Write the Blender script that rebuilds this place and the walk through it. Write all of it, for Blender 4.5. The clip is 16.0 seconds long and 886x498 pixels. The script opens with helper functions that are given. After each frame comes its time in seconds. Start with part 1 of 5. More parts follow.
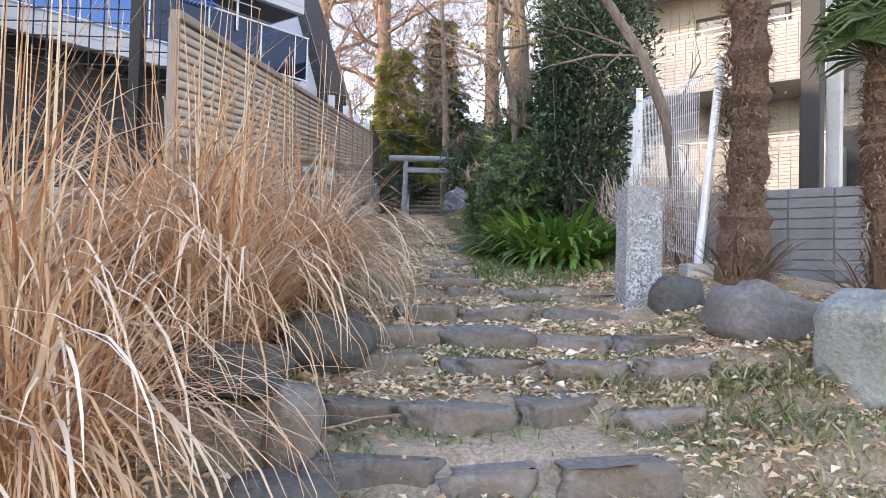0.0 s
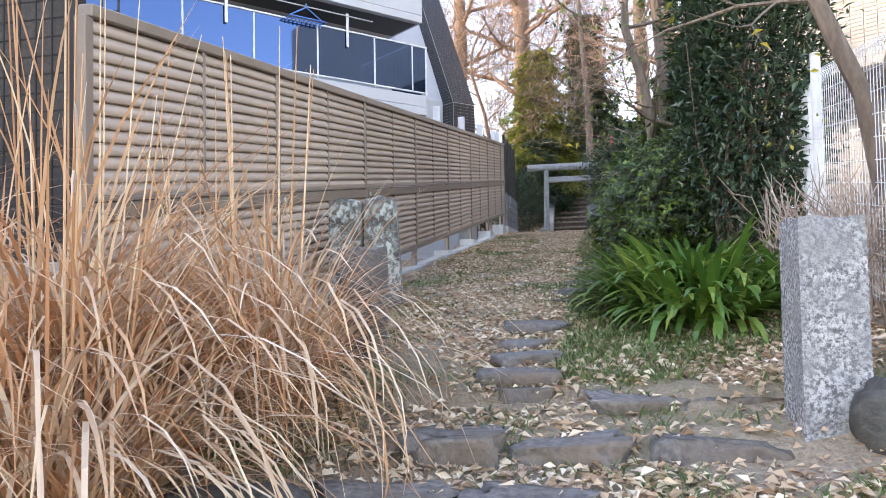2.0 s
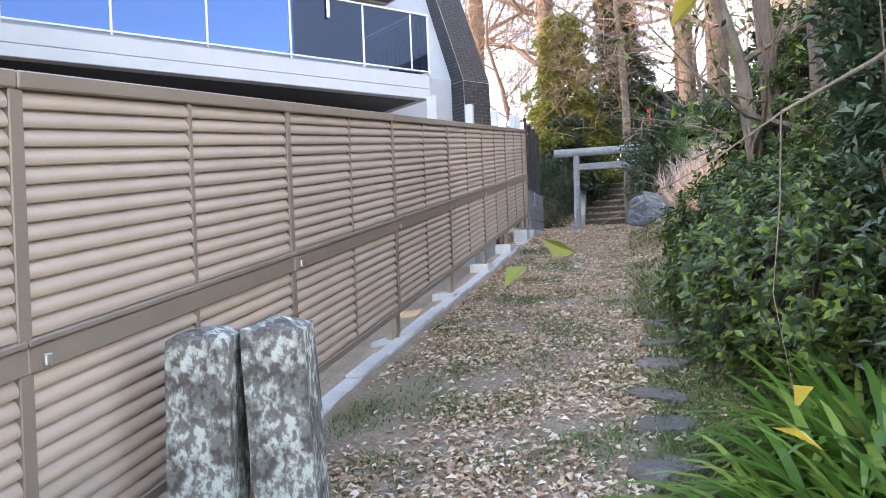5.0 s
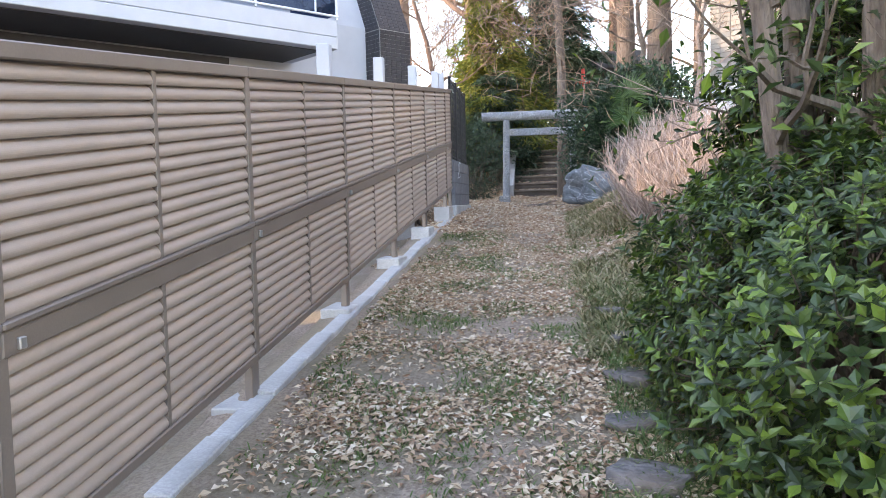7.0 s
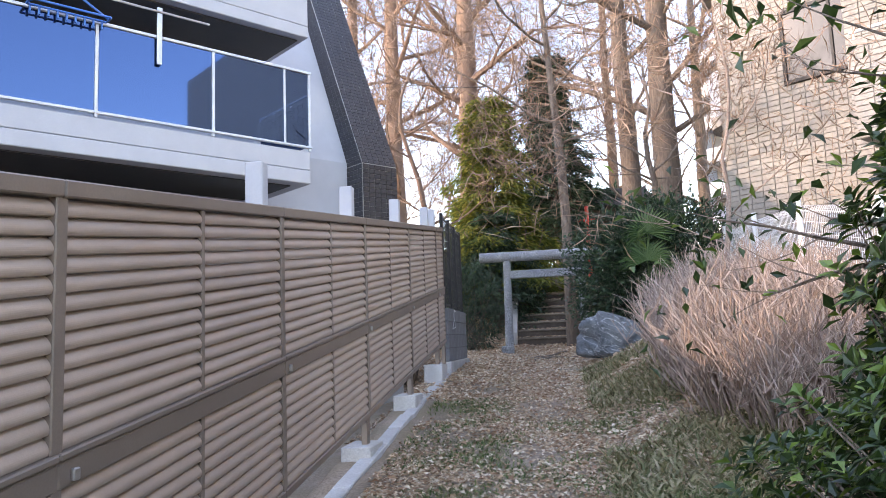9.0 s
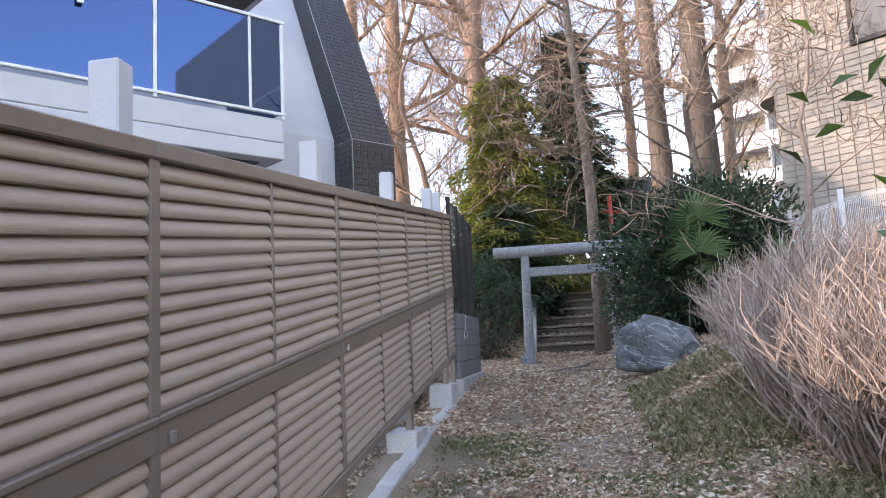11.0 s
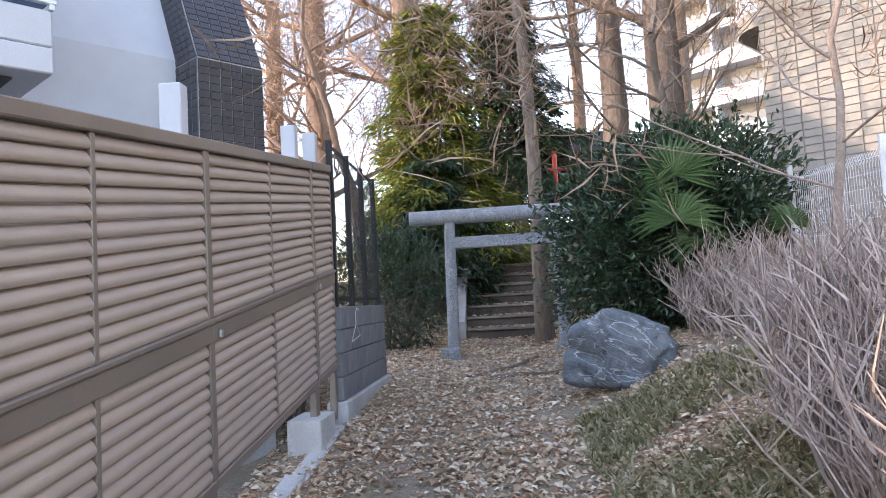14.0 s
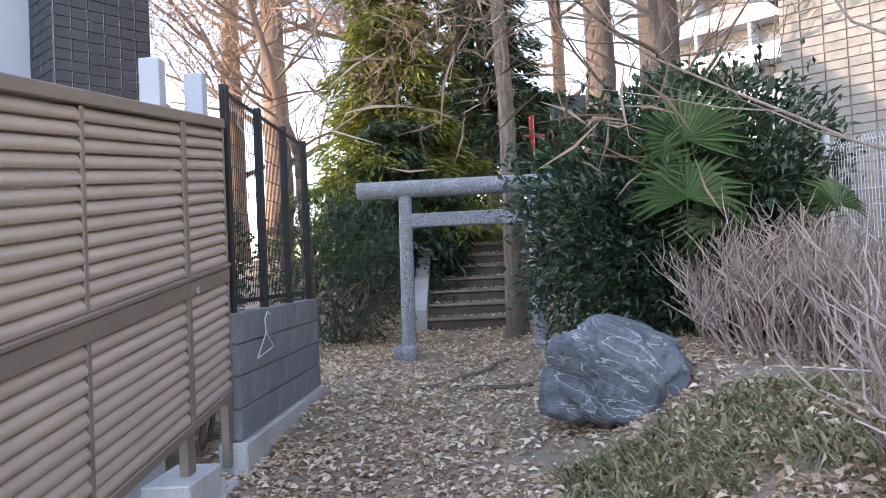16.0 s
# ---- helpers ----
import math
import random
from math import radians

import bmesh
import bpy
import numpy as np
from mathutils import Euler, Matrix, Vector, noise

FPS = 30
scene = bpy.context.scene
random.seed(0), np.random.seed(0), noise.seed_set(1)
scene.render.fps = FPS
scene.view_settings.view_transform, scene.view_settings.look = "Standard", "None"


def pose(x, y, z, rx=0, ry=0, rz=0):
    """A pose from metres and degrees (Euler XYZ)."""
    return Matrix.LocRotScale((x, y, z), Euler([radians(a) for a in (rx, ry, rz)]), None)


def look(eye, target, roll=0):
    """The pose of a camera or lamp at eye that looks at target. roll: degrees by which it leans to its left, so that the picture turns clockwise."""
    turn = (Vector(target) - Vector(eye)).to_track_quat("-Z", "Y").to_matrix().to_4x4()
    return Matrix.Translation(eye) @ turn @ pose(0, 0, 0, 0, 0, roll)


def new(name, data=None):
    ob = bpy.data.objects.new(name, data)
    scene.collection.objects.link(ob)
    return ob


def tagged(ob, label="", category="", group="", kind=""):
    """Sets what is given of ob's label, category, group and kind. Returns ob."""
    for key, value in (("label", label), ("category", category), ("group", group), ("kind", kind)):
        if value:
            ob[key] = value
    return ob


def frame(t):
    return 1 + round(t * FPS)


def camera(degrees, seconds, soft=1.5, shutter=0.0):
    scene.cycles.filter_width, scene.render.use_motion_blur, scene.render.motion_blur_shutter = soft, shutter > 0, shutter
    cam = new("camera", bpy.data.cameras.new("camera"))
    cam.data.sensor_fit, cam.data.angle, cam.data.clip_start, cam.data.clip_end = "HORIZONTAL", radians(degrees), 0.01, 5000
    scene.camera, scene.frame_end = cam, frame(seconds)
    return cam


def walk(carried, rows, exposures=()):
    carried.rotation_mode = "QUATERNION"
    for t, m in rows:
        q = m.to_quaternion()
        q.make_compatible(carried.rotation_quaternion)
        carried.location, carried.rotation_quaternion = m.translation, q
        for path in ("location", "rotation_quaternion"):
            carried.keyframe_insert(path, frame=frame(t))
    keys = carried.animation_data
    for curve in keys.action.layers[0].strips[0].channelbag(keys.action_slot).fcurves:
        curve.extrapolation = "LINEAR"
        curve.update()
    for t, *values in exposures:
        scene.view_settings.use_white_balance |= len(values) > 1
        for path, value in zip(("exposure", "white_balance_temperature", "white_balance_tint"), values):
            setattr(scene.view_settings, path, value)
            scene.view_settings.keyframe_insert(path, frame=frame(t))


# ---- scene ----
cam = camera(61.4, 16.0, 0.8)
METRES, EYE, TILT, LEAN, TURN = 15.8, 1.4, 0.0, 0.0, -0.6
ROWS = [
    (0.0, 0.0, 0.0, 0.0, -0.04, 1.68, -1.47),
    (0.5, 0.0173, 0.0323, 0.0034, 5.0, 1.66, -1.63),
    (1.0, 0.0295, 0.0613, 0.0081, 9.27, 0.8, -1.01),
    (1.5, 0.0344, 0.0885, 0.0133, 11.65, 1.48, 0.01),
    (2.0, 0.0329, 0.1194, 0.0237, 12.75, 2.26, 1.11),
    (2.5, 0.0319, 0.1514, 0.027, 13.42, 2.23, 2.2),
    (3.0, 0.0307, 0.1848, 0.0413, 13.94, 1.39, 3.0),
    (3.5, 0.0265, 0.2187, 0.0524, 14.61, 1.73, 3.32),
]
PATH = [
    (5.8, (0.107, 5.623, 2.82), (-0.343, 7.566, 2.67), -1.5),
    (6, (0.088, 5.866, 2.845), (-0.335, 7.81, 2.643), -1.0),
    (6.5, (0.056, 6.313, 2.951), (-0.29, 8.27, 2.728), -0.9),
    (7, (0.009, 6.727, 3.032), (-0.285, 8.701, 2.908), -1.4),
    (7.5, (-0.017, 7.213, 3.108), (-0.305, 9.192, 3.135), -1.8),
    (8, (-0.064, 7.686, 3.154), (-0.347, 9.662, 3.275), -2.5),
    (8.5, (-0.159, 8.145, 3.187), (-0.439, 10.116, 3.379), -2.6),
    (9, (-0.137, 8.609, 3.245), (-0.419, 10.573, 3.496), -2.3),
    (11.3, (-0.487, 10.876, 3.416), (-0.791, 12.836, 3.672), -3.0),
    (11.5, (-0.52, 11.048, 3.443), (-0.83, 13.009, 3.685), -2.9),
    (12, (-0.582, 11.563, 3.504), (-0.884, 13.53, 3.709), -3.0),
    (12.5, (-0.546, 12.027, 3.588), (-0.818, 14.001, 3.763), -3.0),
    (13, (-0.54, 12.494, 3.617), (-0.782, 14.472, 3.778), -2.9),
    (13.5, (-0.447, 12.885, 3.657), (-0.647, 14.869, 3.808), -3.0),
    (14, (-0.284, 13.31, 3.75), (-0.444, 15.298, 3.892), -3.1),
    (14.5, (-0.207, 13.65, 3.781), (-0.35, 15.641, 3.905), -2.9),
    (15, (-0.182, 14.059, 3.879), (-0.309, 16.052, 3.984), -2.9),
    (15.5, (-0.169, 14.469, 3.896), (-0.281, 16.464, 3.986), -2.8),
    (16, (-0.166, 14.962, 3.961), (-0.266, 16.959, 4.018), -2.7),
]
EXPOSURES = [(0.0, 2.8, 7900, 23), (1.0, 2.95, 7900, 23), (2.5, 3.0, 8100, 22), (3.7, 3.15, 8100, 22), (6.0, 3.35, 7900, 22), (7.0, 3.3, 7800, 22), (8.0, 3.05, 7700, 23), (9.0, 2.85, 7600, 24), (11.5, 2.8, 7600, 24), (13.0, 2.9, 7500, 23), (16.0, 3.05, 7400, 22)]
walk(cam, [(t, pose(0, 0, EYE, TILT, LEAN, TURN) @ pose(METRES * x, METRES * y, METRES * z, 90 + pitch, roll, yaw)) for t, x, y, z, yaw, pitch, roll in ROWS] + [(t, look(eye, target, roll)) for t, eye, target, roll in PATH], EXPOSURES)

# ---- world, sun, exposure ----
world = bpy.data.worlds.new("world")
scene.world = world
world.use_nodes = True
SUN_ELEV, SUN_AZ = radians(22), radians(246)
wn = world.node_tree.nodes
sky = wn.new("ShaderNodeTexSky")
sky.sky_type = 'NISHITA'
sky.sun_disc = False
sky.sun_elevation = SUN_ELEV
sky.sun_rotation = SUN_AZ
sky.dust_density = 0.4
wn["Background"].inputs[1].default_value = 0.15
world.node_tree.links.new(sky.outputs[0], wn["Background"].inputs[0])
sun = new("sun", bpy.data.lights.new("sun", 'SUN'))
sun.data.energy, sun.data.angle, sun.data.color = 0.85, radians(0.5), (1.0, 0.87, 0.72)
SUN_DIR = Vector((math.sin(SUN_AZ) * math.cos(SUN_ELEV), math.cos(SUN_AZ) * math.cos(SUN_ELEV), math.sin(SUN_ELEV)))
sun.matrix_world = look(SUN_DIR * 80, (0, 0, 0))

# ---- materials ----
MATS = {}


def mat(name, a, b=None, c=None, rough=0.8, fine=60.0, coarse=4.0, bump=0.3, metal=0.0, dist=0.01, per_object=0.0, stretch=(1, 1, 1), spread=0.12, trans=0.0):
    """Two scales of noise between the colours a, b and c, with relief."""
    if name in MATS:
        return MATS[name]
    b, c = b or a, c or a
    m = bpy.data.materials.new(name)
    m.use_nodes = True
    t = m.node_tree
    n, l = t.nodes, t.links
    bs = n["Principled BSDF"]
    co = n.new("ShaderNodeTexCoord")
    mp = n.new("ShaderNodeMapping")
    mp.inputs[3].default_value = stretch
    l.new(co.outputs["Object"], mp.inputs[0])
    nz = []
    for sc, det in ((fine, 4), (coarse, 5)):
        t1 = n.new("ShaderNodeTexNoise")
        t1.inputs["Scale"].default_value, t1.inputs["Detail"].default_value = sc, det
        t1.inputs["Roughness"].default_value = 0.62
        l.new(mp.outputs[0], t1.inputs["Vector"])
        r = n.new("ShaderNodeMapRange")
        r.inputs[1].default_value, r.inputs[2].default_value = 0.5 - spread, 0.5 + spread
        l.new(t1.outputs[0], r.inputs[0])
        nz.append((t1, r))
    m1, m2 = n.new("ShaderNodeMix"), n.new("ShaderNodeMix")
    for x in (m1, m2):
        x.data_type = 'RGBA'
    m1.inputs[6].default_value, m1.inputs[7].default_value = (*a, 1), (*b, 1)
    l.new(nz[0][1].outputs[0], m1.inputs[0])
    m2.inputs[7].default_value = (*c, 1)
    sc = n.new("ShaderNodeMath")
    sc.operation = 'MULTIPLY'
    sc.inputs[1].default_value = 0.75
    l.new(nz[1][1].outputs[0], sc.inputs[0])
    l.new(sc.outputs[0], m2.inputs[0])
    l.new(m1.outputs[2], m2.inputs[6])
    out = m2.outputs[2]
    if per_object:
        oi = n.new("ShaderNodeObjectInfo")
        hs = n.new("ShaderNodeHueSaturation")
        mr = n.new("ShaderNodeMapRange")
        mr.inputs[3].default_value, mr.inputs[4].default_value = 1 - per_object, 1 + per_object
        l.new(oi.outputs["Random"], mr.inputs[0])
        l.new(mr.outputs[0], hs.inputs["Value"])
        l.new(out, hs.inputs["Color"])
        out = hs.outputs[0]
    l.new(out, bs.inputs["Base Color"])
    bs.inputs["Roughness"].default_value = rough
    bs.inputs["Metallic"].default_value = metal
    if bump:
        bp = n.new("ShaderNodeBump")
        bp.inputs["Strength"].default_value, bp.inputs["Distance"].default_value = bump, dist
        l.new(nz[0][0].outputs[0], bp.inputs["Height"])
        l.new(bp.outputs[0], bs.inputs["Normal"])
    if trans:
        tr = n.new("ShaderNodeBsdfTranslucent")
        l.new(out, tr.inputs[0])
        ms = n.new("ShaderNodeMixShader")
        ms.inputs[0].default_value = trans
        l.new(bs.outputs[0], ms.inputs[1])
        l.new(tr.outputs[0], ms.inputs[2])
        l.new(ms.outputs[0], n["Material Output"].inputs[0])
    MATS[name] = m
    return m


def leafmat(name, a, b, c, rough=0.5, trans=0.25):
    """Each leaf takes its own tint from the island's random value."""
    m = bpy.data.materials.new(name)
    m.use_nodes = True
    t = m.node_tree
    n, l = t.nodes, t.links
    bs = n["Principled BSDF"]
    ge = n.new("ShaderNodeNewGeometry")
    cr = n.new("ShaderNodeValToRGB")
    cr.color_ramp.elements[0].color, cr.color_ramp.elements[1].color = (*a, 1), (*c, 1)
    e = cr.color_ramp.elements.new(0.55)
    e.color = (*b, 1)
    l.new(ge.outputs["Random Per Island"], cr.inputs[0])
    l.new(cr.outputs[0], bs.inputs["Base Color"])
    bs.inputs["Roughness"].default_value = rough
    tr = n.new("ShaderNodeBsdfTranslucent")
    l.new(cr.outputs[0], tr.inputs[0])
    ms = n.new("ShaderNodeMixShader")
    ms.inputs[0].default_value = trans
    l.new(bs.outputs[0], ms.inputs[1])
    l.new(tr.outputs[0], ms.inputs[2])
    l.new(ms.outputs[0], n["Material Output"].inputs[0])
    MATS[name] = m
    return m


M_EARTH = mat("earth", (0.25, 0.185, 0.14), (0.42, 0.33, 0.255), (0.24, 0.20, 0.13), 0.95, 45, 1.3, 0.8, dist=0.03)
M_STONE = mat("step_stone", (0.10, 0.097, 0.098), (0.21, 0.195, 0.185), (0.16, 0.12, 0.092), 0.85, 30, 3, 0.7, per_object=0.2, dist=0.02)
M_DARKSTONE = mat("dark_stone", (0.045, 0.045, 0.047), (0.10, 0.10, 0.10), (0.07, 0.07, 0.06), 0.8, 25, 3, 0.8, dist=0.02)
M_BOULDER = mat("boulder_stone", (0.11, 0.10, 0.098), (0.18, 0.165, 0.16), (0.09, 0.08, 0.073), 0.8, 35, 2.5, 0.6, dist=0.02)
M_GRANITE = mat("granite", (0.11, 0.115, 0.125), (0.50, 0.515, 0.54), (0.24, 0.25, 0.265), 0.8, 75, 7, 1.0, spread=0.09, dist=0.015)
M_OLDSTONE = mat("lichen_stone", (0.16, 0.15, 0.14), (0.44, 0.48, 0.45), (0.045, 0.036, 0.032), 0.9, 26, 7, 0.9, spread=0.05, stretch=(1, 1, 0.7), dist=0.01)
M_FENCE = mat("fence_metal", (0.40, 0.318, 0.266), (0.43, 0.342, 0.286), (0.37, 0.295, 0.246), 0.38, 150, 3, 0.05, metal=0.1, per_object=0.04)
M_FENCEDARK = mat("fence_frame_metal", (0.21, 0.167, 0.14), (0.23, 0.184, 0.154), (0.19, 0.152, 0.127), 0.4, 120, 3, 0.05, metal=0.1)
M_CONC = mat("concrete", (0.42, 0.42, 0.41), (0.55, 0.55, 0.54), (0.36, 0.355, 0.34), 0.9, 60, 3, 0.4, per_object=0.06)
M_BLOCK = mat("block", (0.16, 0.165, 0.18), (0.22, 0.225, 0.24), (0.14, 0.145, 0.155), 0.9, 90, 5, 0.4, per_object=0.08)
M_WHITE = mat("white_render", (0.46, 0.48, 0.52), (0.50, 0.52, 0.555), (0.43, 0.45, 0.49), 0.8, 80, 2, 0.15)
M_BLACKTILE = mat("black_tile", (0.035, 0.036, 0.042), (0.05, 0.05, 0.058), (0.03, 0.03, 0.035), 0.35, 60, 6, 0.15, per_object=0.2)
M_BEIGETILE = mat("beige_tile", (0.28, 0.262, 0.235), (0.34, 0.318, 0.285), (0.25, 0.235, 0.21), 0.7, 40, 1.5, 0.2, per_object=0.05)
M_BARK = mat("bark", (0.13, 0.10, 0.08), (0.26, 0.21, 0.17), (0.10, 0.08, 0.065), 0.95, 24, 3, 0.9, stretch=(1, 1, 0.2), dist=0.03)
M_PALEBARK = mat("pale_bark", (0.14, 0.105, 0.083), (0.235, 0.185, 0.15), (0.105, 0.082, 0.066), 0.95, 24, 2, 0.9, stretch=(1, 1, 0.25), dist=0.03)
M_WARMBARK = mat("warm_twig_bark", (0.20, 0.13, 0.095), (0.30, 0.20, 0.145), (0.15, 0.10, 0.075), 0.9, 30, 3, 0.5, stretch=(1, 1, 0.3))
M_TWIG = mat("dry_twig", (0.24, 0.18, 0.15), (0.38, 0.31, 0.27), (0.19, 0.14, 0.115), 0.9, 40, 4, 0.3)
M_PALMBARK = mat("palm_fibre", (0.09, 0.055, 0.04), (0.21, 0.13, 0.09), (0.12, 0.075, 0.055), 0.95, 40, 6, 1.0, dist=0.03)
M_WOOD = mat("old_wood", (0.05, 0.038, 0.03), (0.09, 0.07, 0.055), (0.06, 0.048, 0.04), 0.85, 40, 4, 0.5, stretch=(1, 1, 0.2))
M_STEPCONC = mat("stair_concrete", (0.24, 0.195, 0.155), (0.36, 0.30, 0.24), (0.18, 0.15, 0.125), 0.9, 40, 3, 0.6)
M_RED = mat("red_paint", (0.50, 0.05, 0.035), (0.58, 0.07, 0.05), (0.42, 0.045, 0.03), 0.5, 30, 3, 0.1)
M_BLACK = mat("black_metal", (0.008, 0.008, 0.009), (0.012, 0.012, 0.013), (0.007, 0.007, 0.008), 0.6, 60, 4, 0.1)
M_WHITEMETAL = mat("white_metal", (0.62, 0.66, 0.70), (0.72, 0.75, 0.78), (0.52, 0.54, 0.56), 0.5, 60, 5, 0.1)
M_STEEL = mat("steel", (0.45, 0.45, 0.46), (0.55, 0.55, 0.56), (0.40, 0.40, 0.41), 0.35, 60, 5, 0.05, metal=0.8)
L_GREEN = leafmat("glossy_leaf", (0.02, 0.042, 0.016), (0.05, 0.095, 0.024), (0.17, 0.27, 0.04), 0.32, 0.25)
L_DARK = leafmat("dark_leaf", (0.018, 0.042, 0.024), (0.03, 0.065, 0.035), (0.06, 0.11, 0.05), 0.32, 0.15)
L_YELLOWGREEN = leafmat("sunlit_needles", (0.07, 0.105, 0.02), (0.16, 0.19, 0.035), (0.34, 0.32, 0.06), 0.6, 0.3)
L_STRAP = leafmat("strap_leaf", (0.045, 0.12, 0.02), (0.085, 0.19, 0.03), (0.22, 0.30, 0.06), 0.35, 0.25)
L_PALM = leafmat("palm_leaf", (0.04, 0.09, 0.03), (0.07, 0.13, 0.045), (0.11, 0.17, 0.07), 0.4, 0.25)
L_STRAW = leafmat("straw", (0.42, 0.19, 0.09), (0.62, 0.36, 0.20), (0.80, 0.64, 0.46), 0.7, 0.3)
L_GRASS = leafmat("grass_blade", (0.06, 0.12, 0.03), (0.125, 0.2, 0.055), (0.28, 0.3, 0.13), 0.6, 0.3)
L_BAMBOO = leafmat("low_bamboo_leaf", (0.13, 0.15, 0.06), (0.29, 0.26, 0.13), (0.5, 0.43, 0.28), 0.6, 0.3)
L_LITTER = leafmat("dead_leaf", (0.36, 0.21, 0.13), (0.60, 0.45, 0.31), (0.82, 0.72, 0.58), 0.8, 0.15)
L_TWIG = leafmat("twig_tint", (0.20, 0.145, 0.115), (0.33, 0.25, 0.205), (0.47, 0.39, 0.34), 0.85, 0.0)

# ---- building helpers ----


def mesh(name, V, F, m=None, smooth=False):
    me = bpy.data.meshes.new(name)
    me.from_pydata([tuple(v) for v in V], [], [tuple(f) for f in F])
    if m:
        me.materials.append(m)
    if smooth:
        me.polygons.foreach_set("use_smooth", [True] * len(me.polygons))
    me.update()
    return me


def thing(name, label, category, group="", at=(0, 0, 0), rz=0.0, kind=""):
    ob = new(name)
    ob.matrix_world = pose(*at, 0, 0, rz)
    ob.empty_display_size = 0.1
    return tagged(ob, label, category, group, kind)


def part(name, me, parent=None, m=None, label="", kind=""):
    ob = new(name, me)
    if parent is not None:
        ob.parent = parent
    if m is not None:
        ob.matrix_local = m
    return tagged(ob, label, kind=kind)


class Geo:
    """Vertices and faces gathered for one mesh."""

    def __init__(self):
        self.V, self.F, self.n = [], [], 0

    def add(self, V, F):
        k = self.n
        self.V.extend(V)
        self.F.extend(tuple(i + k for i in f) for f in F)
        self.n += len(V)

    def box(self, x0, y0, z0, x1, y1, z1, bevel=0.0, shear=0.0):
        b = min(bevel, 0.45 * min(x1 - x0, y1 - y0, z1 - z0))
        if b <= 0:
            V = [(x, y, z) for x in (x0, x1) for y in (y0, y1) for z in (z0, z1)]
            F = [(0, 1, 3, 2), (4, 6, 7, 5), (0, 4, 5, 1), (2, 3, 7, 6), (0, 2, 6, 4), (1, 5, 7, 3)]
        else:
            bm = bmesh.new()
            bmesh.ops.create_cube(bm, size=1)
            for v in bm.verts:
                v.co = Vector((x0 if v.co.x < 0 else x1, y0 if v.co.y < 0 else y1, z0 if v.co.z < 0 else z1))
            bmesh.ops.bevel(bm, geom=bm.edges, offset=b, segments=1, affect='EDGES')
            bm.verts.index_update()
            V = [tuple(v.co) for v in bm.verts]
            F = [[v.index for v in f.verts] for f in bm.faces]
            bm.free()
        if shear:
            V = [(x, y, z + shear * y) for x, y, z in V]
        self.add(V, F)

    def prism(self, poly, z0, z1):
        """A flat outline (x, y) drawn up from z0 to z1."""
        k = len(poly)
        V = [(x, y, z0) for x, y in poly] + [(x, y, z1) for x, y in poly]
        F = [tuple(range(k))[::-1], tuple(range(k, 2 * k))] + [(i, (i + 1) % k, k + (i + 1) % k, k + i) for i in range(k)]
        self.add(V, F)

    def tube(self, pts, radii, n=6, cap=True):
        pts = [Vector(p) for p in pts]
        V, F = [], []
        up = Vector((0.31, 0.17, 0.93))
        for i, p in enumerate(pts):
            d = (pts[min(i + 1, len(pts) - 1)] - pts[max(i - 1, 0)]).normalized()
            a = d.cross(up if abs(d.dot(up)) < 0.95 else Vector((1, 0, 0))).normalized()
            b = d.cross(a)
            for j in range(n):
                w = 2 * math.pi * j / n
                V.append(tuple(p + (a * math.cos(w) + b * math.sin(w)) * radii[i]))
        for i in range(len(pts) - 1):
            for j in range(n):
                F.append((i * n + j, i * n + (j + 1) % n, (i + 1) * n + (j + 1) % n, (i + 1) * n + j))
        if cap:
            F.append(tuple(range(n))[::-1])
            F.append(tuple(range((len(pts) - 1) * n, len(pts) * n)))
        self.add(V, F)

    def mesh(self, name, m, smooth=False):
        return mesh(name, self.V, self.F, m, smooth)


def leaf_mesh(name, m, P, D, U, L, W, fold=0.25):
    """Folded pointed leaves at P along D, with upper side U (arrays)."""
    P, D, U = (np.asarray(a, float) for a in (P, D, U))
    D = D / np.linalg.norm(D, axis=1, keepdims=True)
    S = np.cross(D, U)
    S /= np.linalg.norm(S, axis=1, keepdims=True) + 1e-9
    N = np.cross(S, D)
    L, W = np.asarray(L)[:, None], np.asarray(W)[:, None]
    mid = P + D * L * 0.5
    V = np.stack([P, mid - S * W * 0.5 + N * W * fold, mid - N * 0.02 * L, mid + S * W * 0.5 + N * W * fold, P + D * L - N * L * 0.12], 1).reshape(-1, 3)
    k = len(P)
    base = (np.arange(k) * 5)[:, None]
    F = np.concatenate([base + [0, 2, 1], base + [0, 3, 2], base + [1, 2, 4], base + [2, 3, 4]], 0)
    me = bpy.data.meshes.new(name)
    me.from_pydata(V.tolist(), [], F.tolist())
    me.materials.append(m)
    return me


